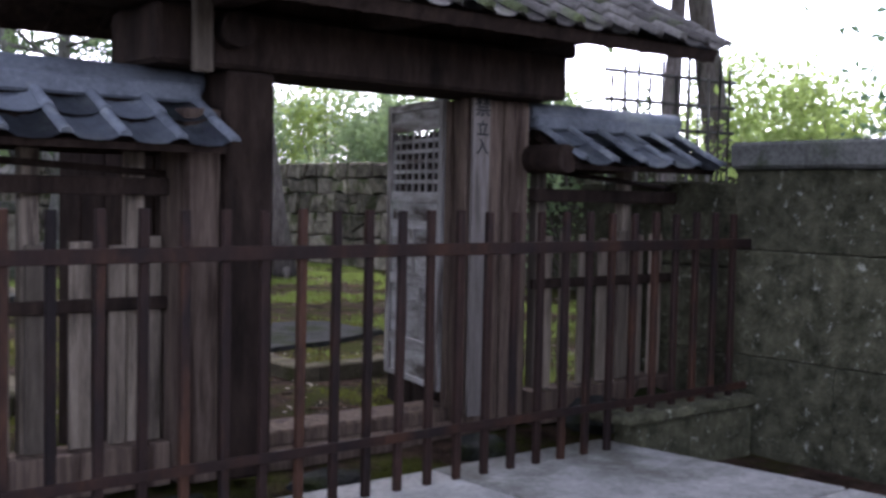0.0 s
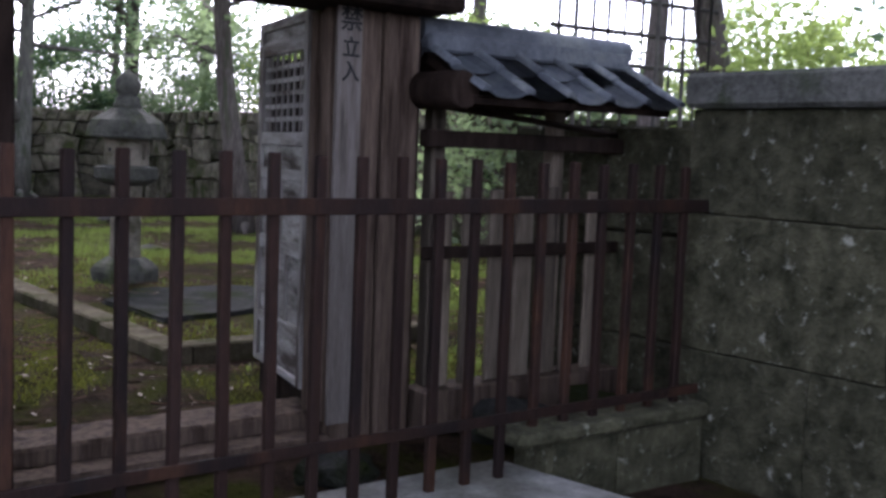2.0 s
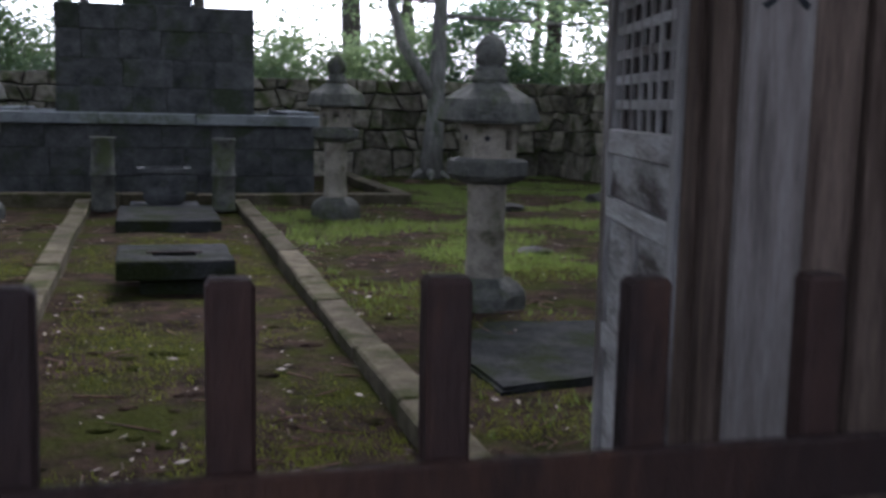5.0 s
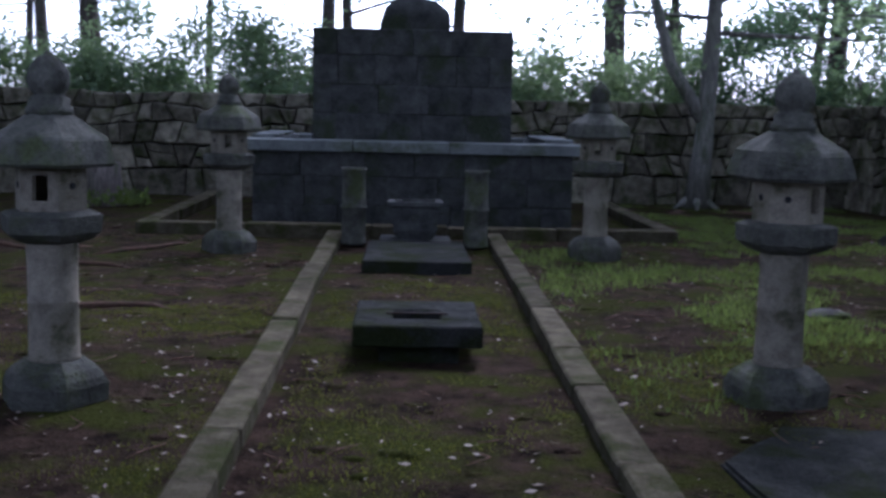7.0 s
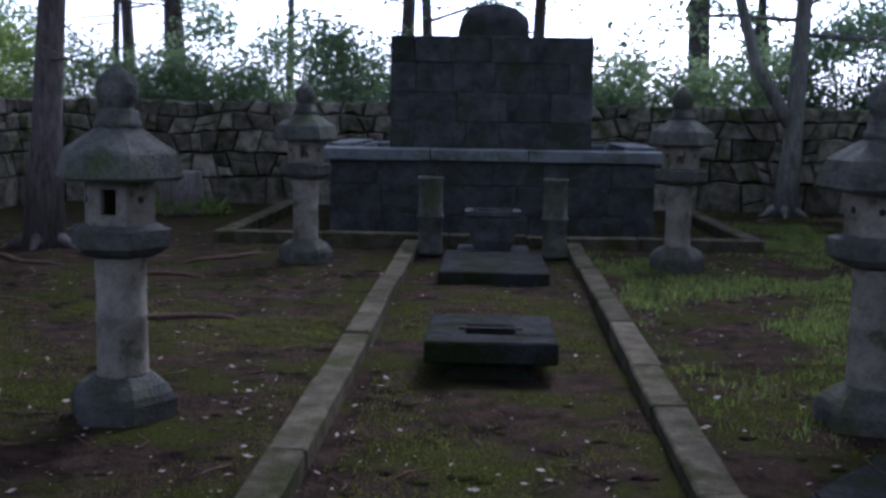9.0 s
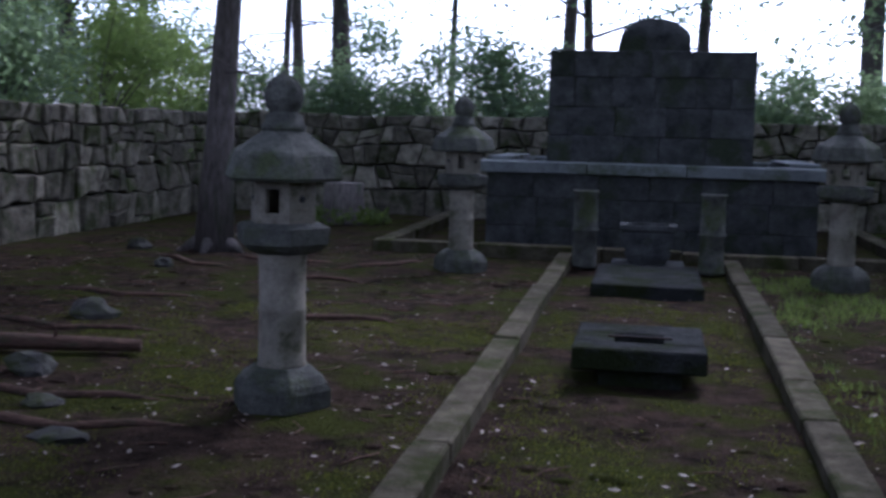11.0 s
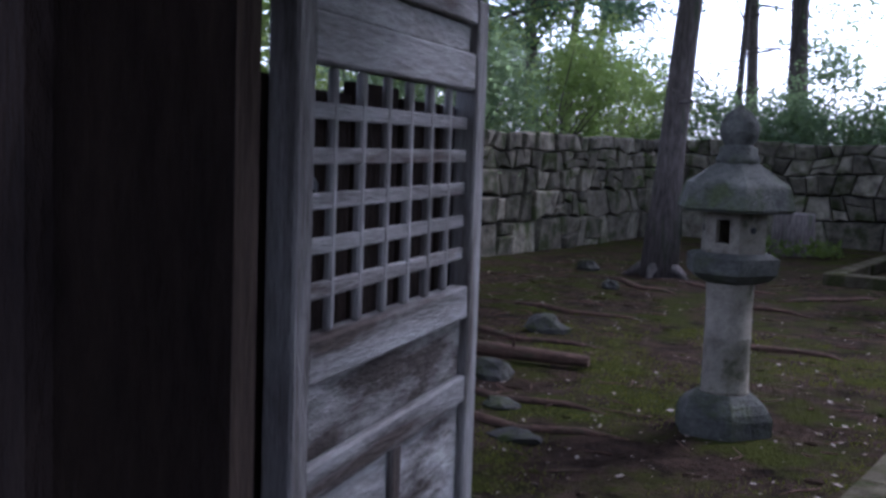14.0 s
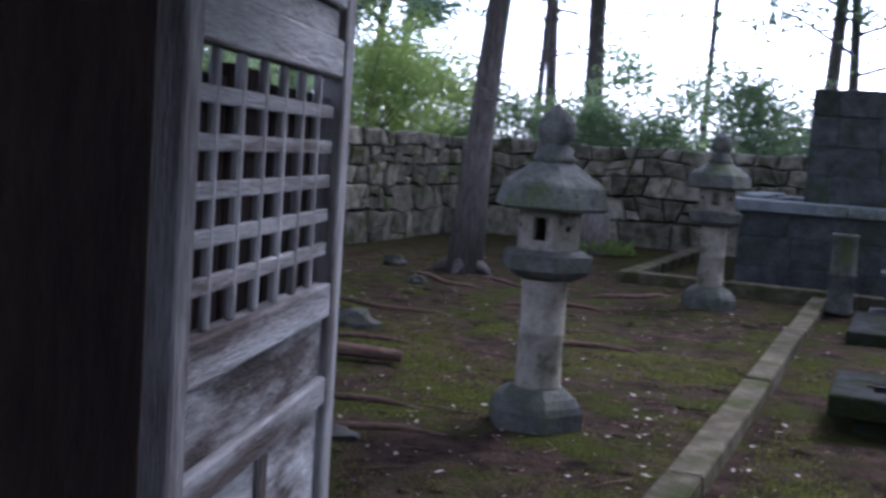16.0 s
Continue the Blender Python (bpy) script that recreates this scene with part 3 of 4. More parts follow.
# ---- iron picket fence ----
def make_fence():
    root = tagged(new("picket_fence"), "rusty dark iron picket fence in front of the gate", "fence")
    up = bmesh.new()
    add_box(up, -0.019, 0.019, -0.016, 0.016, 0.0, 1.0, 0.004)
    me = finish("picket", up, M_RUST, root).data
    bpy.data.objects.remove(root.children[0])
    for n in range(-17, 16):
        x = -0.557 + 0.1745 * n
        foot = 0.22 if x > 1.03 else 0.03
        p = new("picket", me)
        p.parent = root
        p.matrix_local = Matrix.Translation((x, -1.18, foot)) @ Matrix.Rotation(random.uniform(-0.006, 0.006), 4, "Y") @ Matrix.Diagonal((1, 1, 1.305 - foot + random.uniform(-0.006, 0.006), 1))
    box("top_rail", -3.6, 2.2, -1.212, -1.197, 1.1, 1.158, M_RUST, root, 0.003)
    box("bottom_rail", -3.6, 2.2, -1.212, -1.197, 0.262, 0.305, M_RUST, root, 0.003)


make_fence()


# ---- gate ----
def make_door(label, side):
    """side -1: hung on the west post. Built with its hinge at the origin, along +x, then turned."""
    root = tagged(new("gate_door"), label, "door", group="gate doors")
    w, th = 0.88, 0.045
    def part(name, x0, x1, z0, z1, t=th, mat=M_DOOR):
        box(name, x0, x1, -t / 2, t / 2, z0, z1, mat, root, 0.004, 0.0008)
    for x, e in ((0.03, 0.085), (w - 0.085, w - 0.02)):
        part("stile", x, e, 0.2, 1.95)
    for z0, z1 in ((1.9, 1.95), (1.775, 1.845), (1.33, 1.395), (1.16, 1.215), (0.8, 0.87), (0.41, 0.475), (0.2, 0.235)):
        part("rail", 0.0855, w - 0.0855, z0, z1, th - 0.006, M_DOORRAIL)
    for z0, z1, cols in ((1.8455, 1.8995, 1), (1.2155, 1.3295, 1), (0.8705, 1.1595, 2), (0.4755, 0.7995, 3), (0.2355, 0.4095, 1)):
        step = (w - 0.171) / cols
        for k in range(cols):
            x0 = 0.0855 + k * step
            part("panel", x0, x0 + step - 0.0005, z0, z1, 0.012, M_DOORPANEL)
            if k:
                part("muntin", x0 - 0.02, x0 + 0.02, z0, z1, th - 0.012)
    n = 7
    for k in range(1, n):
        x = 0.0855 + (w - 0.171) * k / n
        part("lattice_bar", x - 0.009, x + 0.009, 1.3955, 1.7745, 0.014)
    for k in range(1, 6):
        z = 1.395 + 0.38 * k / 6
        box("lattice_bar", 0.086, w - 0.086, -0.006, 0.005, z - 0.012, z + 0.012, M_DOORRAIL, root, 0.002)
    return root


door = make_door("open grey weathered wooden gate door with a lattice", -1)
door.matrix_world = pose(-0.93, -0.085, 0, 0, 0, 104.3)
copy_thing(door, Matrix.Translation((0.765, -0.085, 0)) @ Matrix.Rotation(radians(76.5), 4, "Z"))


def make_gate():
    root = tagged(new("gate"), "old dark wooden roofed gate with heavy posts", "gate")
    box("door_jamb", 0.68, 0.73, -0.36, -0.3, 0.12, 1.93, M_POST, root)
    box("post", 0.74, 0.925, -0.4, -0.16, 0.03, 1.93, M_POST, root, 0.012)
    box("post", 0.93, 1.12, -0.42, -0.2, 0.03, 1.93, M_POST, root, 0.015)
    box("post", 1.125, 1.17, -0.36, -0.24, 0.03, 1.9, M_DARKWOOD, root, 0.01)
    box("door_jamb", 0.735, 0.79, -0.155, -0.1, 0.12, 1.93, M_POST, root)
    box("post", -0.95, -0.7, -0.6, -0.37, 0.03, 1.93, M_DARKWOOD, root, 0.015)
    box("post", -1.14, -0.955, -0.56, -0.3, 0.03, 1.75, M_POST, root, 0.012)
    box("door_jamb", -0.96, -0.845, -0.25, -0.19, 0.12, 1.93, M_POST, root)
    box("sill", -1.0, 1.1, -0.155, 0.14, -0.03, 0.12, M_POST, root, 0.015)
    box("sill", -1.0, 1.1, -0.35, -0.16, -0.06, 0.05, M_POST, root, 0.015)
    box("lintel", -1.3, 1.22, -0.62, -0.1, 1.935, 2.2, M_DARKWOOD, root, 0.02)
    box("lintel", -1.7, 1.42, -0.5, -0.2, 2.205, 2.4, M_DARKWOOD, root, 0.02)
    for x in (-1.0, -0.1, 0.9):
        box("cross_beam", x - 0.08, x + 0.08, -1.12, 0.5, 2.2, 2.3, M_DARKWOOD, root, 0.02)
    # boarded screens close behind the open doors
    for hx, turn, side in ((-0.93, 104.3, 1), (0.765, 76.5, -1)):
        m = Matrix.Translation((hx, -0.085, 0)) @ Matrix.Rotation(radians(turn), 4, "Z")
        x = -0.06
        while x < 0.9:
            top = 1.755 + random.uniform(-0.012, 0.012)
            y0, y1 = sorted((side * 0.034, side * 0.056))
            box("side_board", x, x + 0.19, y0, y1, -0.02, top, M_DARKWOOD, root, 0.003, 0, m)
            x += 0.2
    box("bargeboard", -1.15, -1.06, -0.68, -0.63, 1.9, 2.5, M_SLAT, root, 0.008)
    for x, z in ((-0.95, 2.1), (1.14, 1.6)):
        bm = bmesh.new()
        add_tube(bm, [(x, -0.72, z), (x, -0.7, z), (x, -0.1, z)], [0.078, 0.085, 0.085], 22)
        finish("beam_end", bm, M_DARKWOOD, root)
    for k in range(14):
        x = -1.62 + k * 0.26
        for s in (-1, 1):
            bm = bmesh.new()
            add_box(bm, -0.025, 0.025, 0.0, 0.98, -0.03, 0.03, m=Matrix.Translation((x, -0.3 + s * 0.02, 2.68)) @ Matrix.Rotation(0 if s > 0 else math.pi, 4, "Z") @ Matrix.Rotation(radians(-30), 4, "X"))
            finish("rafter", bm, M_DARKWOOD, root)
    return root


gate = make_gate()


def tiled_roof(root, x0, x1, ridge, eave_y, eave_z, cy, mat, pitch, rib, body_mat, courses, thick=0.05):
    """Two slopes of pan tiles in courses, each column covered by a half-round rib, and a ridge on top."""
    for s in (-1, 1):
        run = eave_y
        slope = math.hypot(run, ridge - eave_z)
        ang = math.atan2(ridge - eave_z, run)
        turn = Matrix.Translation((0, cy, ridge)) @ (Matrix.Identity(4) if s > 0 else Matrix.Diagonal((1, -1, 1, 1))) @ Matrix.Rotation(-ang, 4, "X")
        bm = bmesh.new()
        add_box(bm, x0, x1, 0.0, slope - 0.03, -thick - 0.03, -0.03, m=turn)
        finish("roof_deck", bm, body_mat, root)
        cols = int(round((x1 - x0) / pitch))
        step = (x1 - x0) / cols
        pan = bmesh.new()
        L = slope / courses
        for v in ((0, 0.02), (step * 0.25, -0.012), (step * 0.5, -0.018), (step * 0.75, -0.012), (step, 0.02)):
            pan.verts.new((v[0], 0, v[1] - 0.012)), pan.verts.new((v[0], L + 0.02, v[1] + 0.012))
        pan.verts.ensure_lookup_table()
        for k in range(4):
            pan.faces.new([pan.verts[i] for i in (2 * k, 2 * k + 2, 2 * k + 3, 2 * k + 1)])
        bmesh.ops.solidify(pan, geom=pan.faces[:], thickness=0.018)
        pan_me = finish("roof_tile", pan, mat, root).data
        bpy.data.objects.remove([o for o in root.children if o.data == pan_me][0])
        cap = bmesh.new()
        n = 7
        for yy, zz in ((0, -0.004), (L + 0.015, 0.008)):
            for k in range(n):
                a = math.pi * k / (n - 1)
                cap.verts.new((rib * math.cos(a), yy, zz + rib * math.sin(a)))
        cap.verts.ensure_lookup_table()
        for k in range(n - 1):
            cap.faces.new([cap.verts[i] for i in (k, k + 1, n + k + 1, n + k)]).smooth = True
        cap.faces.new([cap.verts[i] for i in range(n, 2 * n)])
        cap_me = finish("roof_tile", cap, mat, root).data
        bpy.data.objects.remove([o for o in root.children if o.data == cap_me][0])
        for c in range(cols + 1):
            for j in range(courses):
                if c < cols:
                    o = new("roof_tile", pan_me)
                    o.parent = root
                    o.matrix_local = turn @ Matrix.Translation((x0 + c * step, j * L, 0.0 + random.uniform(-0.003, 0.003)))
                o = new("roof_tile", cap_me)
                o.parent = root
                o.matrix_local = turn @ Matrix.Translation((x0 + c * step + random.uniform(-0.004, 0.004), j * L, 0.012))
    bm = bmesh.new()
    add_box(bm, x0 - 0.03, x1 + 0.03, cy - 0.07, cy + 0.07, ridge - 0.03, ridge + 0.06, 0.012)
    finish("ridge_course", bm, mat, root)
    bm = bmesh.new()
    add_tube(bm, [(x0 - 0.05, cy, ridge + 0.07), (x1 + 0.05, cy, ridge + 0.07)], [0.06, 0.06], 14)
    finish("ridge_tile", bm, mat, root)


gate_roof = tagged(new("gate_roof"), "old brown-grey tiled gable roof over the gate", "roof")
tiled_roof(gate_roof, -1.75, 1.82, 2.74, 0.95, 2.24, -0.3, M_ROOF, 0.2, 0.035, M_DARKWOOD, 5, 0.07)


def make_wing(x0, x1, label, pale):
    root = tagged(new("wing_fence"), label, "wooden fence", group="wing fences of the gate")
    for x in pale:
        box("post", x - 0.04, x + 0.04, -0.345, -0.27, 0.0, 1.55, M_SLAT, root)
    box("beam", x0, x1, -0.42, -0.35, 1.35, 1.43, M_DARKWOOD, root)
    box("rail", x0, x1, -0.41, -0.385, 0.83, 0.89, M_DARKWOOD, root)
    box("sill", x0, x1, -0.46, -0.27, 0.02, 0.22, M_POST, root)
    x = x0 + 0.09
    while x < x1 - 0.1:
        w = random.uniform(0.075, 0.12)
        bm = bmesh.new()
        add_box(bm, x, x + w, -0.384, -0.36, 0.222, 1.15 + random.uniform(-0.03, 0.03), 0.004)
        finish("slat", bm, M_SLAT, root)
        x += w + random.uniform(0.05, 0.085)
    brace = bmesh.new()
    add_tube(brace, [(x0, -0.36, 1.55), (x1, -0.36, 1.45)], [0.018, 0.018], 6)
    finish("brace", brace, M_DARKWOOD, root)
    return root


make_wing(1.175, 2.5, "pale wooden slat fence beside the gate post", (1.3, 2.07))
make_wing(-3.0, -1.145, "pale wooden slat fence beside the gate post", (-1.27, -1.75, -2.9))
for x0, x1 in ((1.19, 2.45), (-3.0, -1.02)):
    small = tagged(new("wing_roof"), "small dark slate-grey tiled roof over the fence", "roof", group="wing roofs")
    tiled_roof(small, x0, x1, 1.81, 0.42, 1.585, -0.36, M_TILE, 0.25, 0.026, M_DARKWOOD, 2, 0.035)


# notice board hung on the east post, with its brushed characters
def make_notice():
    root = tagged(new("notice_board"), "narrow vertical wooden notice with brushed black characters", "sign")
    box("board", 0.675, 0.802, -0.424, -0.402, 0.12, 1.93, M_SIGN, root, 0.003)
    for ch, z, size in (("禁", 1.872, 0.115), ("立", 1.752, 0.092), ("入", 1.65, 0.092)):
        cu = bpy.data.curves.new("character", "FONT")
        cu.body, cu.size, cu.extrude, cu.offset = ch, size, 0.001, 0.0015
        cu.align_x, cu.align_y = "CENTER", "CENTER"
        cu.materials.append(M_INK_HOLE)
        o = new("character", cu)
        o.matrix_world = pose(0.742, -0.4265, z, 90)
        o.parent = root


make_notice()


# ---- bamboo trellis and street-side growth ----
def make_trellis():
    root = tagged(new("bamboo_trellis"), "dark weathered bamboo trellis standing above the wall", "trellis")
    for k in range(11):
        x = 2.96 + k * 0.147
        bm = bmesh.new()
        add_tube(bm, [(x, 0.62, -0.05), (x + random.uniform(-0.03, 0.03), 0.62, 1.3), (x + random.uniform(-0.03, 0.03), 0.62, 2.45 + random.uniform(-0.15, 0.12))], [0.019, 0.018, 0.014], 6)
        finish("bamboo_pole", bm, M_BAMBOO, root)
    for z in (1.93, 2.14, 2.36):
        bm = bmesh.new()
        add_tube(bm, [(2.9, 0.64, z), (4.5, 0.64, z + 0.02)], [0.017, 0.017], 6)
        finish("bamboo_pole", bm, M_BAMBOO, root)


make_trellis()


# ---- trees ----
def make_tree(base, height, radius, lean, mat, leaf_mat, name, label, seed, crown_from, spread, n_limbs=12, per_limb=170, leaf=0.13, fork=False, bend=0.15):
    rnd = random.Random(seed)
    root = tagged(new(name), label, "tree")
    b = Vector(base)
    bm = bmesh.new()
    pts, rad = [], []
    for k in range(9):
        f = k / 8
        pts.append(b + Vector((lean[0] * f + bend * noise.noise(Vector((seed, f * 2.2, 0))), lean[1] * f + bend * noise.noise(Vector((seed, f * 2.2, 9))), height * f - 0.1)))
        rad.append(radius * (1.35 if k == 0 else 1.0) * (1 - 0.72 * f))
    add_tube(bm, pts, rad, 12)
    for k in range(5):
        a = k * 1.26 + seed
        d = Vector((math.cos(a), math.sin(a), 0))
        add_tube(bm, [b + Vector((0, 0, 0.25)), b + d * radius * 1.3 + Vector((0, 0, 0.08)), b + d * radius * 2.6 + Vector((0, 0, -0.06))], [radius * 0.6, radius * 0.4, 0.01], 6)
    if name == "pine_tree":
        # dead snags on the bare lower trunk
        for k in range(9):
            f = rnd.uniform(0.14, 0.48)
            i = min(7, int(f * 8))
            p = pts[i].lerp(pts[i + 1], f * 8 - i)
            a, ln = rnd.uniform(0, 6.28), rnd.uniform(0.5, 2.0)
            d = Vector((math.cos(a), math.sin(a), rnd.uniform(-0.1, 0.25)))
            q = p + d * ln * 0.5 + Vector((0, 0, rnd.uniform(-0.08, 0.08)))
            add_tube(bm, [p, q, p + d * ln + Vector((0, 0, rnd.uniform(-0.25, 0.1)))], [0.025, 0.016, 0.005], 5)
            add_tube(bm, [q, q + Vector((d.y, -d.x, 0.5)) * ln * 0.3], [0.011, 0.004], 4)
    finish("trunk", bm, mat, root)
    limbs = bmesh.new()
    spots = []
    starts = [(f, None) for f in np.linspace(crown_from, 0.97, n_limbs)]
    if fork:
        p0 = pts[1].lerp(pts[2], 0.3)
        q = [p0, p0 + Vector((-0.7, 0, 1.1)), p0 + Vector((-1.2, 0.1, 2.9)), p0 + Vector((-1.5, 0.1, 5.5))]
        add_tube(limbs, q, [radius * 0.7, radius * 0.6, radius * 0.45, radius * 0.2], 8)
    for f, _ in starts:
        i = min(7, int(f * 8))
        p = pts[i].lerp(pts[i + 1], f * 8 - i)
        a = rnd.uniform(0, 6.28)
        ln = spread * rnd.uniform(0.6, 1.1) * (1.15 - 0.6 * (f - crown_from) / (1 - crown_from + 1e-6))
        d = Vector((math.cos(a), math.sin(a), rnd.uniform(-0.05, 0.5)))
        mid = p + d * ln * 0.5 + Vector((0, 0, rnd.uniform(-0.1, 0.2)))
        tip = p + d * ln + Vector((0, 0, rnd.uniform(-0.3, 0.4)))
        r0 = radius * 0.32 * (1.1 - f * 0.6)
        add_tube(limbs, [p, mid, tip], [r0, r0 * 0.6, 0.008], 6)
        for tw in range(5):
            u = rnd.uniform(0.35, 1.0)
            c = p.lerp(mid, u * 2) if u < 0.5 else mid.lerp(tip, u * 2 - 1)
            e = c + Vector((rnd.gauss(0, 1), rnd.gauss(0, 1), rnd.gauss(0.1, 0.5))) * ln * 0.22
            add_tube(limbs, [c, e], [r0 * 0.3, 0.005], 4)
            for _ in range(per_limb // 5):
                g = c.lerp(e, rnd.uniform(0.3, 1.1))
                spots.append(g + Vector((rnd.gauss(0, 1), rnd.gauss(0, 1), rnd.gauss(0, 0.55))) * ln * 0.13)
    finish("limbs", limbs, mat, root)
    leaves_mesh("foliage", spots, leaf, leaf_mat, root, 0.3, rnd)
    return root


# inside the burial ground
make_tree((-5.65, 12.85, 0), 13, 0.2, (1.1, -0.3), M_BARK, M_NEEDLE, "pine_tree", "tall straight conifer with grey-brown bark", 1, 0.55, 5.5, 22, 420, 0.34)
make_tree((5.3, 19.2, 0), 10, 0.19, (0.5, 0.2), M_BARKPALE, M_LEAF, "broadleaf_tree", "forked pale-barked tree before the stone wall", 2, 0.33, 4.2, 26, 420, 0.16, True)
make_tree((6.0, 10.5, 0), 9, 0.17, (-0.9, 0.2), M_BARK, M_LEAF, "broadleaf_tree", "leaning dark-barked tree with layered leaves", 3, 0.3, 2.7, 18, 300, 0.12, False, 0.5)
# beyond the walls
TALL = [(-12, 18.5, 0.2), (-12, 20.9, 0.2), (-13, 24.0, 0.14), (-14, 27.5, 0.16), (-8.6, 24.2, 0.1), (-7.1, 24.6, 0.28), (-4.7, 25, 0.1), (-2.0, 25, 0.2), (-1.25, 25.5, 0.16),
        (1.1, 25, 0.18), (4.8, 24.5, 0.3), (6.3, 25.2, 0.26), (10, 25, 0.26), (11.6, 23.6, 0.2), (9.2, 24.6, 0.13), (-17, 22, 0.22), (14, 19, 0.22), (13, 14, 0.2), (-9.4, 28, 0.2)]
for n_, (x, y, r) in enumerate(TALL):
    make_tree((x, y, 0), random.uniform(12, 15), r, (random.uniform(-0.9, 0.9), random.uniform(-0.5, 0.5)), M_BARK, (M_NEEDLE, M_LEAF, M_NEEDLE)[n_ % 3], "pine_tree",
              "tall slender tree with bare lower trunk behind the wall", 40 + n_, 0.26 if x < -11 or 8 < x < 12 else (0.5 if n_ % 4 else 0.3), 2.4 if x < -11 else 3.6, 20, 420, 0.15 if x < -11 or 8 < x < 12 or n_ % 4 == 0 else 0.3)


def make_shrub(c, size, leaf_mat, seed, count, leaf, label):
    rnd = random.Random(seed)
    root = tagged(new("shrub"), label, "shrub", group="shrubs behind the walls")
    base = Vector(c)
    bm = bmesh.new()
    spots = []
    for k in range(30):
        a = rnd.uniform(0, 6.28)
        r = math.sqrt(rnd.uniform(0.03, 1.0))
        h = size[2] * (1.0 - 0.45 * r * r) * rnd.uniform(0.45, 1.0)
        tip = base + Vector((math.cos(a) * size[0] * r, math.sin(a) * size[1] * r, h))
        mid = base.lerp(tip, 0.5) + Vector((0, 0, size[2] * 0.1))
        add_tube(bm, [base + Vector((math.cos(a) * 0.1, math.sin(a) * 0.1, -0.05)), mid, tip], [0.03, 0.018, 0.005], 5)
        wide = size[0] * rnd.uniform(0.16, 0.26)
        for _ in range(count // 30):
            q = Vector((rnd.gauss(0, 1), rnd.gauss(0, 1), rnd.gauss(0, 1)))
            spots.append(tip + Vector((q.x, q.y, q.z * 0.6 - 0.25 * (q.x * q.x + q.y * q.y) * 0.5)) * wide)
    finish("stems", bm, M_BARK, root)
    leaves_mesh("foliage", spots, leaf, leaf_mat, root, 0.3, rnd)


SHRUBS = [(-11, 16, 0, 4.6), (-10.8, 19, 2, 5.2), (-11, 22.5, 2, 5.4), (-8.8, 23, 0, 3.8), (-6.4, 22.8, 0, 4.2), (-4.2, 23.2, 0, 4.6), (-2.6, 22.6, 0, 4.4), (-0.4, 23.2, 1, 4.0),
          (1.6, 22.8, 0, 3.8), (3.4, 23, 0, 4.0), (5.2, 22.4, 0, 4.4), (7.4, 22.8, 1, 5.0), (9.4, 22, 0, 4.6), (11, 20, 0, 5), (11, 17, 2, 5.2), (11.2, 14, 0, 5), (11.4, 11, 2, 4.8), (-11, 13, 0, 4.8), (-11, 10, 2, 4.8)]
for n_, (x, y, kind, h) in enumerate(SHRUBS):
    make_shrub((x, y, 0), (1.7, 1.3, h * (0.9 if y > 21 else 1.0)), (M_LEAF, M_NEEDLE, M_LEAFLIGHT)[kind], 100 + n_, 7800, 0.125, "dense leafy green shrub behind the stone wall")
# street side, seen over the small roof and the wall
make_tree((6.2, 2.9, 0), 8, 0.13, (1.0, 0.3), M_BARK, M_LEAF, "broadleaf_tree", "slender leaning tree behind the boundary wall", 71, 0.42, 2.2, 10, 120, 0.1)
for n_, (x, y, kind, h) in enumerate(((9.8, 2.6, 2, 3.3), (11.5, 5.0, 2, 3.4), (8.8, 6.5, 0, 2.9), (12.5, 0.5, 2, 6.0), (14, 7, 2, 4.2), (10, -2.0, 2, 5.6), (8.8, -0.4, 1, 5.6))):
    make_shrub((x, y, 0), (1.9, 1.9, h), (M_LEAF, M_NEEDLE, M_LEAFLIGHT)[kind], 130 + n_, 6000, 0.13, "dense leafy green shrub beyond the boundary wall")
# unseen trees, added so that their crowns shade the burial ground
for n_, (x, y) in enumerate(((6, -9), (-10.2, 3.0), (10.2, 4.6), (-10.4, 8.5))):
    make_tree((x, y, 0), 12, 0.24, (-x * 0.25, 0.5), M_BARK, M_LEAF, "broadleaf_tree", "added tall leafy shade tree with a spreading crown", 81 + n_, 0.5, 7.5, 26, 520, 0.46)


# ---- small things on the ground ----
def make_log():
    bm = bmesh.new()
    add_tube(bm, [(-5.1, 6.12, 0.07), (-4.5, 6.25, 0.06), (-4.0, 6.3, 0.06), (-3.55, 6.4, 0.05)], [0.065, 0.06, 0.055, 0.045], 10)
    add_tube(bm, [(-4.15, 6.28, 0.1), (-4.1, 6.2, 0.2)], [0.015, 0.006], 5)
    tagged(finish("fallen_log", bm, M_LOG), "reddish-brown fallen log lying on the earth", "log")


make_log()
ROOTS = [((-4.9, 5.5), (-3.6, 5.15), (-2.7, 5.2)), ((-6.1, 12.2), (-5.2, 11.2), (-4.6, 11.1)), ((-5.2, 12.5), (-4.4, 11.7), (-3.7, 12.1)), ((-4.2, 10.2), (-3.5, 10.6), (-2.9, 10.4)),
         ((-3.2, 8.0), (-2.5, 8.4), (-2.0, 8.2)), ((5.0, 18.7), (4.5, 17.9), (4.9, 17.2)), ((5.6, 18.6), (6.3, 17.8), (6.9, 17.9)), ((-3.9, 4.7), (-3.1, 4.5), (-2.4, 4.75)), ((-5.4, 7.4), (-4.6, 7.1), (-3.7, 7.3)),
         ((-5.8, 9.2), (-4.9, 8.8), (-4.1, 9.1)), ((-3.6, 11.4), (-3.0, 11.9), (-2.7, 12.6)), ((-6.4, 8.1), (-5.9, 7.0), (-5.2, 6.5))]
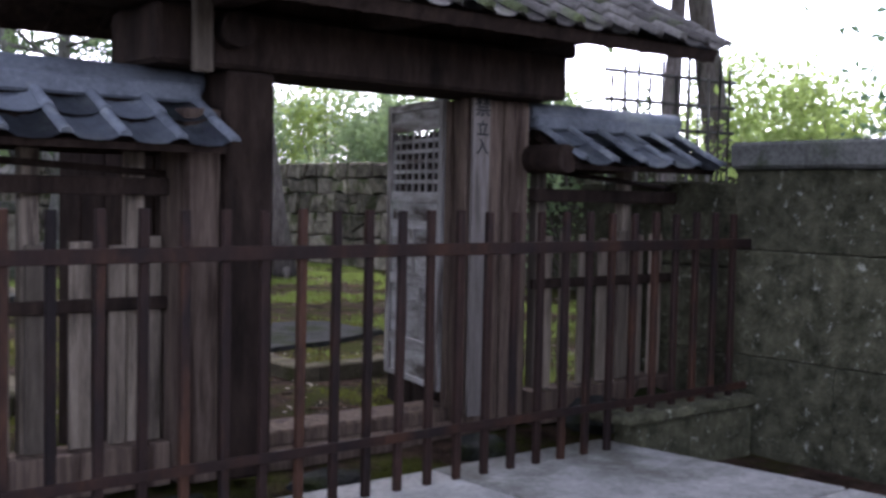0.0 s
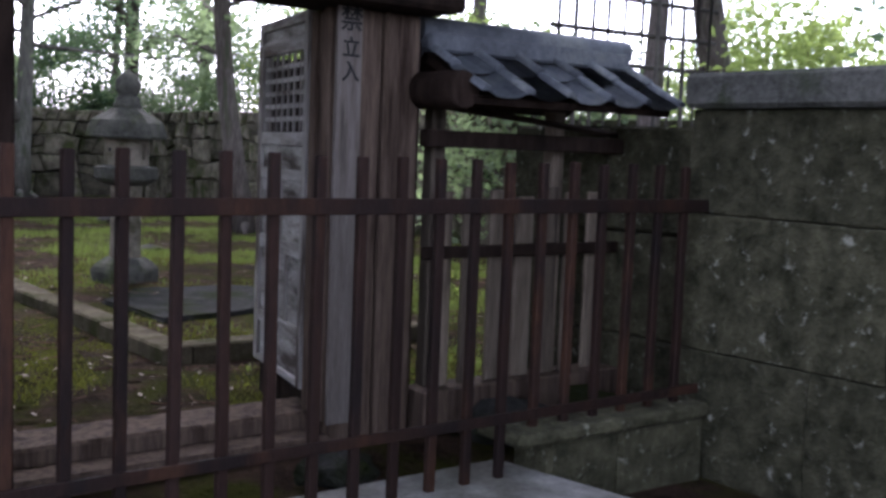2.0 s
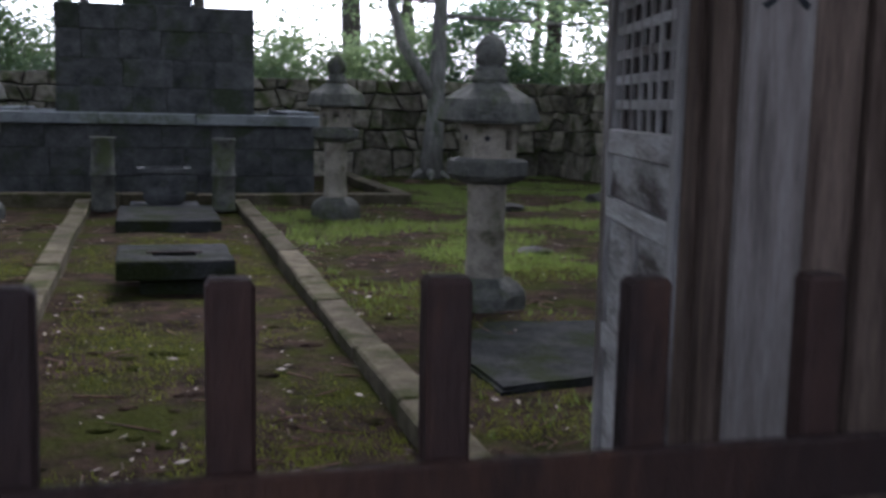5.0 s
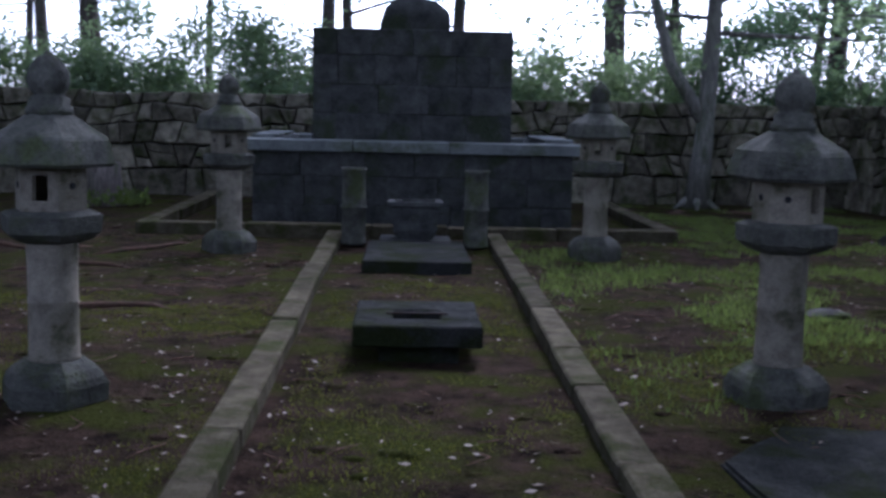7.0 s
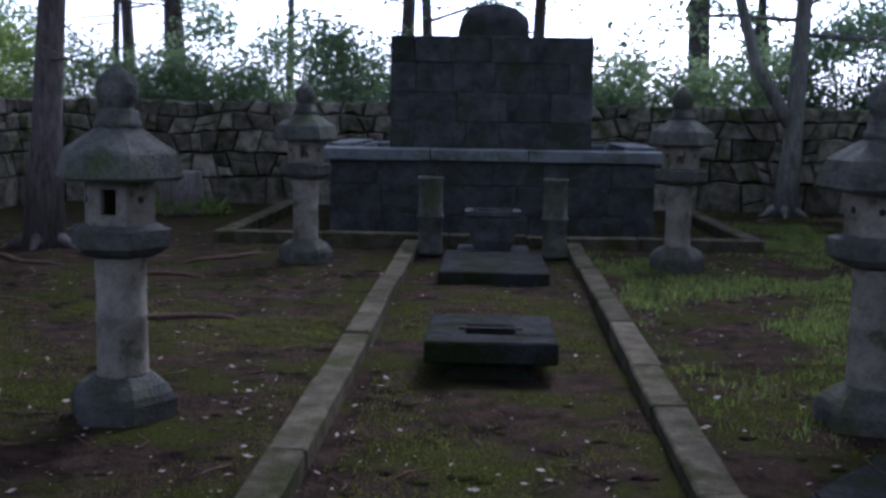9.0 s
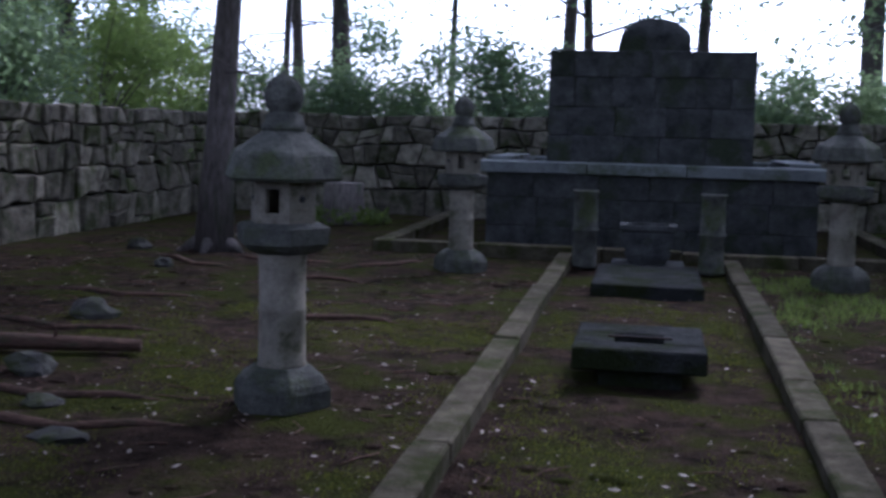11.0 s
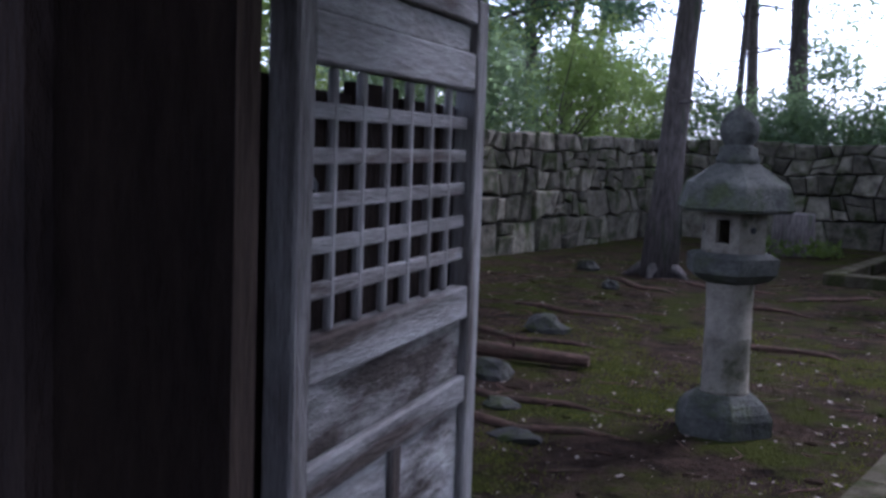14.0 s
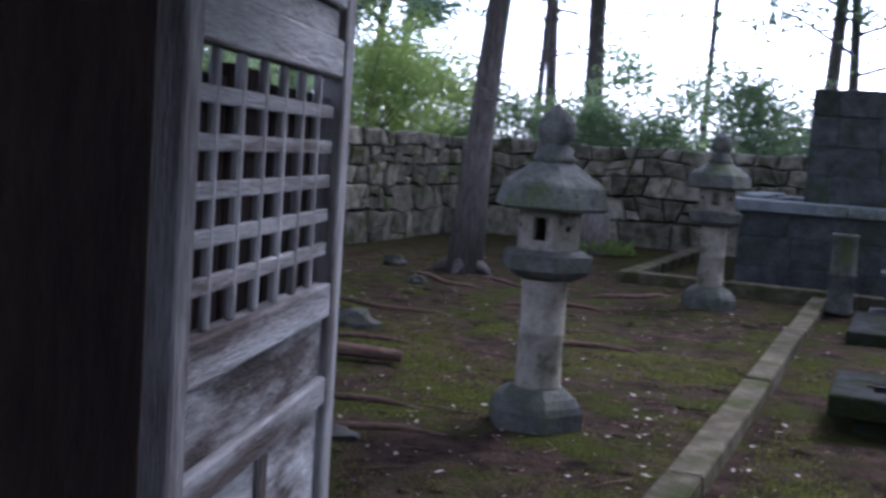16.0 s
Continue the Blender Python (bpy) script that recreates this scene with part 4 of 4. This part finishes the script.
for n_, (a, m_, c) in enumerate(ROOTS):
    bm = bmesh.new()
    add_tube(bm, [(*p, ground_height(*p) + z) for p, z in ((a, -0.02), ((a[0] * 0.5 + m_[0] * 0.5, a[1] * 0.5 + m_[1] * 0.5), 0.02), (m_, 0.015), ((c[0] * 0.5 + m_[0] * 0.5, c[1] * 0.5 + m_[1] * 0.5 + 0.07), 0.015), (c, -0.02))],
             [0.03, 0.035, 0.03, 0.025, 0.012], 7)
    tagged(finish("tree_root", bm, M_LOG), "dark bare tree root creeping over the earth", "root", group="bare roots")
ROCKS = [(-4.0, 5.72, 0.17, 0.11), (-4.6, 7.65, 0.2, 0.12), (-5.5, 11.0, 0.12, 0.08), (-3.4, 9.6, 0.1, 0.05), (-6.6, 12.6, 0.16, 0.12), (-2.6, 6.9, 0.12, 0.04), (1.62, -0.55, 0.24, 0.13), (1.95, -0.6, 0.16, 0.1), (0.6, -0.62, 0.18, 0.08),
         (2.2, -0.5, 0.2, 0.12), (-0.4, -0.66, 0.2, 0.07), (-1.2, -0.7, 0.16, 0.08), (3.6, 8.4, 0.2, 0.06), (6.6, 13.6, 0.25, 0.15), (4.8, 12.8, 0.22, 0.08), (-3.0, 4.35, 0.16, 0.04), (-3.5, 5.0, 0.14, 0.05)]
for n_, (x, y, r, h) in enumerate(ROCKS):
    bm = bmesh.new()
    rock_mesh(bm, (x, y, ground_height(x, y) + h * 0.35), (r, r * 0.75, h), n_ * 3.3, 0.5, 2)
    tagged(finish("rock", bm, M_SLAB if y < 0 else M_ROCK), "small rough grey rock half sunk in earth", "rock", group="loose rocks")


def make_flat_slab():
    bm = bmesh.new()
    ring = [(1.42, 4.2), (1.95, 4.85), (2.95, 4.72), (3.1, 3.7), (2.2, 3.35), (1.5, 3.15)]
    low = [bm.verts.new((x, y, -0.08)) for x, y in ring]
    top = [bm.verts.new((x, y, 0.018 + random.uniform(-0.01, 0.01))) for x, y in ring]
    bm.faces.new(list(reversed(low)))
    f = bm.faces.new(top)
    for k in range(6):
        bm.faces.new((low[k], low[(k + 1) % 6], top[(k + 1) % 6], top[k]))
    bmesh.ops.bevel(bm, geom=list(f.edges), offset=0.02, segments=2, affect="EDGES")
    bmesh.ops.triangulate(bm, faces=bm.faces[:])
    bmesh.ops.subdivide_edges(bm, edges=bm.edges[:], cuts=4, use_grid_fill=True)
    for v in bm.verts:
        v.co += Vector((0.05 * noise.noise(v.co * 3), 0.05 * noise.noise(v.co * 3 + Vector((7, 0, 0))), 0.025 * noise.noise(v.co * 2.5 + Vector((3, 3, 0)))))
    tagged(finish("flat_stone", bm, M_SLAB), "large flat grey stone edged with moss", "flat stone")


make_flat_slab()


def make_stump():
    root = tagged(new("tree_stump"), "mossy sawn tree stump with ferns at its foot", "tree stump")
    lathe("stump_body", [(0.5, -0.1), (0.42, 0.08), (0.36, 0.25), (0.35, 0.68), (0.33, 0.7)], M_BARK, 14, root, True, 0, 0.03)
    rnd = random.Random(9)
    pts = []
    for k in range(420):
        a, r = rnd.uniform(0, 6.28), rnd.uniform(0.4, 0.85)
        pts.append(Vector((r * math.cos(a), r * math.sin(a), rnd.uniform(0.02, 0.35) * (1.2 - r))))
    leaves_mesh("fern", pts, 0.13, M_GRASS, root, -0.4, rnd)
    root.matrix_world = pose(-5.2, 17.6, 0)


make_stump()


def make_litter():
    rnd = random.Random(17)
    verts, faces = [], []
    for _ in range(5200):
        x, y = rnd.uniform(-7.5, 7.5), 0.15 + 15 * rnd.random() ** 1.5
        if abs(x) < 0.55 and 6 < y < 7.4 or y > 12.2 and abs(x) < 2.4:
            continue
        s, a = 0.009 + 0.026 * rnd.random() ** 2.5, rnd.uniform(0, 6.28)
        c, z = Vector((math.cos(a), math.sin(a), rnd.uniform(-0.2, 0.3))), ground_height(x, y) + 0.012
        d = Vector((-math.sin(a), math.cos(a), rnd.uniform(-0.4, 0.4)))
        p, k = Vector((x, y, z)), len(verts)
        verts += [tuple(p - c * s), tuple(p + d * s * 0.45), tuple(p + c * s), tuple(p - d * s * 0.45)]
        faces += [(k, k + 1, k + 2, k + 3)]
    me = bpy.data.meshes.new("leaf_litter")
    me.from_pydata(verts, [], faces)
    me.materials.append(M_DRYLEAF)
    tagged(new("leaf_litter", me), "scattered dry pale leaves on the earth", "leaf litter", kind="stuff")


make_litter()


def make_grass(name, count, inside, hmin, hmax, label, seed, mat):
    rnd = random.Random(seed)
    verts, faces = [], []
    while len(faces) < count:
        x, y = rnd.uniform(-8, 8), rnd.uniform(0.4, 19.5)
        if not inside(x, y) or noise.noise(Vector((x * 0.8, y * 0.8, 2))) + 0.35 * noise.noise(Vector((x * 3, y * 3, 5))) < rnd.uniform(-0.1, 0.15):
            continue
        for _ in range(5):
            px, py = x + rnd.gauss(0, 0.05), y + rnd.gauss(0, 0.05)
            a, h, w = rnd.uniform(0, 6.28), rnd.uniform(hmin, hmax), rnd.uniform(0.003, 0.008)
            z, k = ground_height(px, py) - 0.005, len(verts)
            dx, dy = math.cos(a), math.sin(a)
            verts += [(px - dy * w, py + dx * w, z), (px + dy * w, py - dx * w, z), (px + dx * h * 0.5, py + dy * h * 0.5, z + h)]
            faces += [(k, k + 1, k + 2)]
    me = bpy.data.meshes.new(name)
    me.from_pydata(verts, [], faces)
    me.materials.append(mat)
    tagged(new(name, me), label, "grass", kind="stuff")


make_grass("grass", 52000, lambda x, y: x > 1.2 and (y > 7 or x > 3.4 or random.random() < 0.25) and not (1.3 < x < 3.2 and 3 < y < 5) and not (y > 13.3 and x < 3.6), 0.02, 0.085, "short bright green grass on the open side", 23, M_GRASS)
make_grass("moss_tufts", 90000, lambda x, y: abs(x) < 0.78 and y < 10.3 and not (5.9 < y < 7.3 and abs(x) < 0.5) or x < -1.2 and x > -5.5 and y < 9 or x > 1.2 and y < 8, 0.008, 0.028, "low green moss tufts on the earth", 29, M_MOSS)


def make_twigs():
    rnd = random.Random(31)
    bm = bmesh.new()
    for _ in range(800):
        x, y = rnd.uniform(-7.5, 6.5), 0.3 + 14 * rnd.random() ** 1.3
        if abs(x) < 1.2 and y > 5.8:
            continue
        a, n = rnd.uniform(0, 6.28), rnd.uniform(0.06, 0.3)
        c = [(x + math.cos(a + k * rnd.uniform(-0.3, 0.3)) * n * k * 0.5, y + math.sin(a) * n * k * 0.5) for k in range(3)]
        add_tube(bm, [(*p, ground_height(*p) + 0.012) for p in c], [0.005, 0.006, 0.003], 4)
    tagged(finish("twigs", bm, M_LOG), "thin dead brown twigs on the earth", "twigs", kind="stuff")


make_grass("short_grass", 22000, lambda x, y: abs(x) < 2.6 and y < 2.6, 0.008, 0.032, "short mossy green grass inside the gate", 41, M_MOSS)
make_twigs()


def make_clods():
    """Low clumps of moss and earth that break up the ground."""
    rnd = random.Random(37)
    bm = bmesh.new()
    for _ in range(1300):
        x, y = rnd.uniform(-7.5, 6.5), 0.35 + 14 * rnd.random() ** 1.4
        if 0.75 < abs(x) < 1.25 or abs(x) < 0.65 and y > 5.8 or y > 11.5 and abs(x) < 2.6:
            continue
        r = rnd.uniform(0.02, 0.075)
        rock_mesh(bm, (x, y, ground_height(x, y)), (r, r * rnd.uniform(0.5, 1.0), r * rnd.uniform(0.12, 0.3)), rnd.uniform(0, 90), 0.7, 1)
    ob = finish("moss_clods", bm, M_SOIL, None, True)
    tagged(ob, "low clumps of moss and dark earth", "moss", kind="stuff")


make_clods()
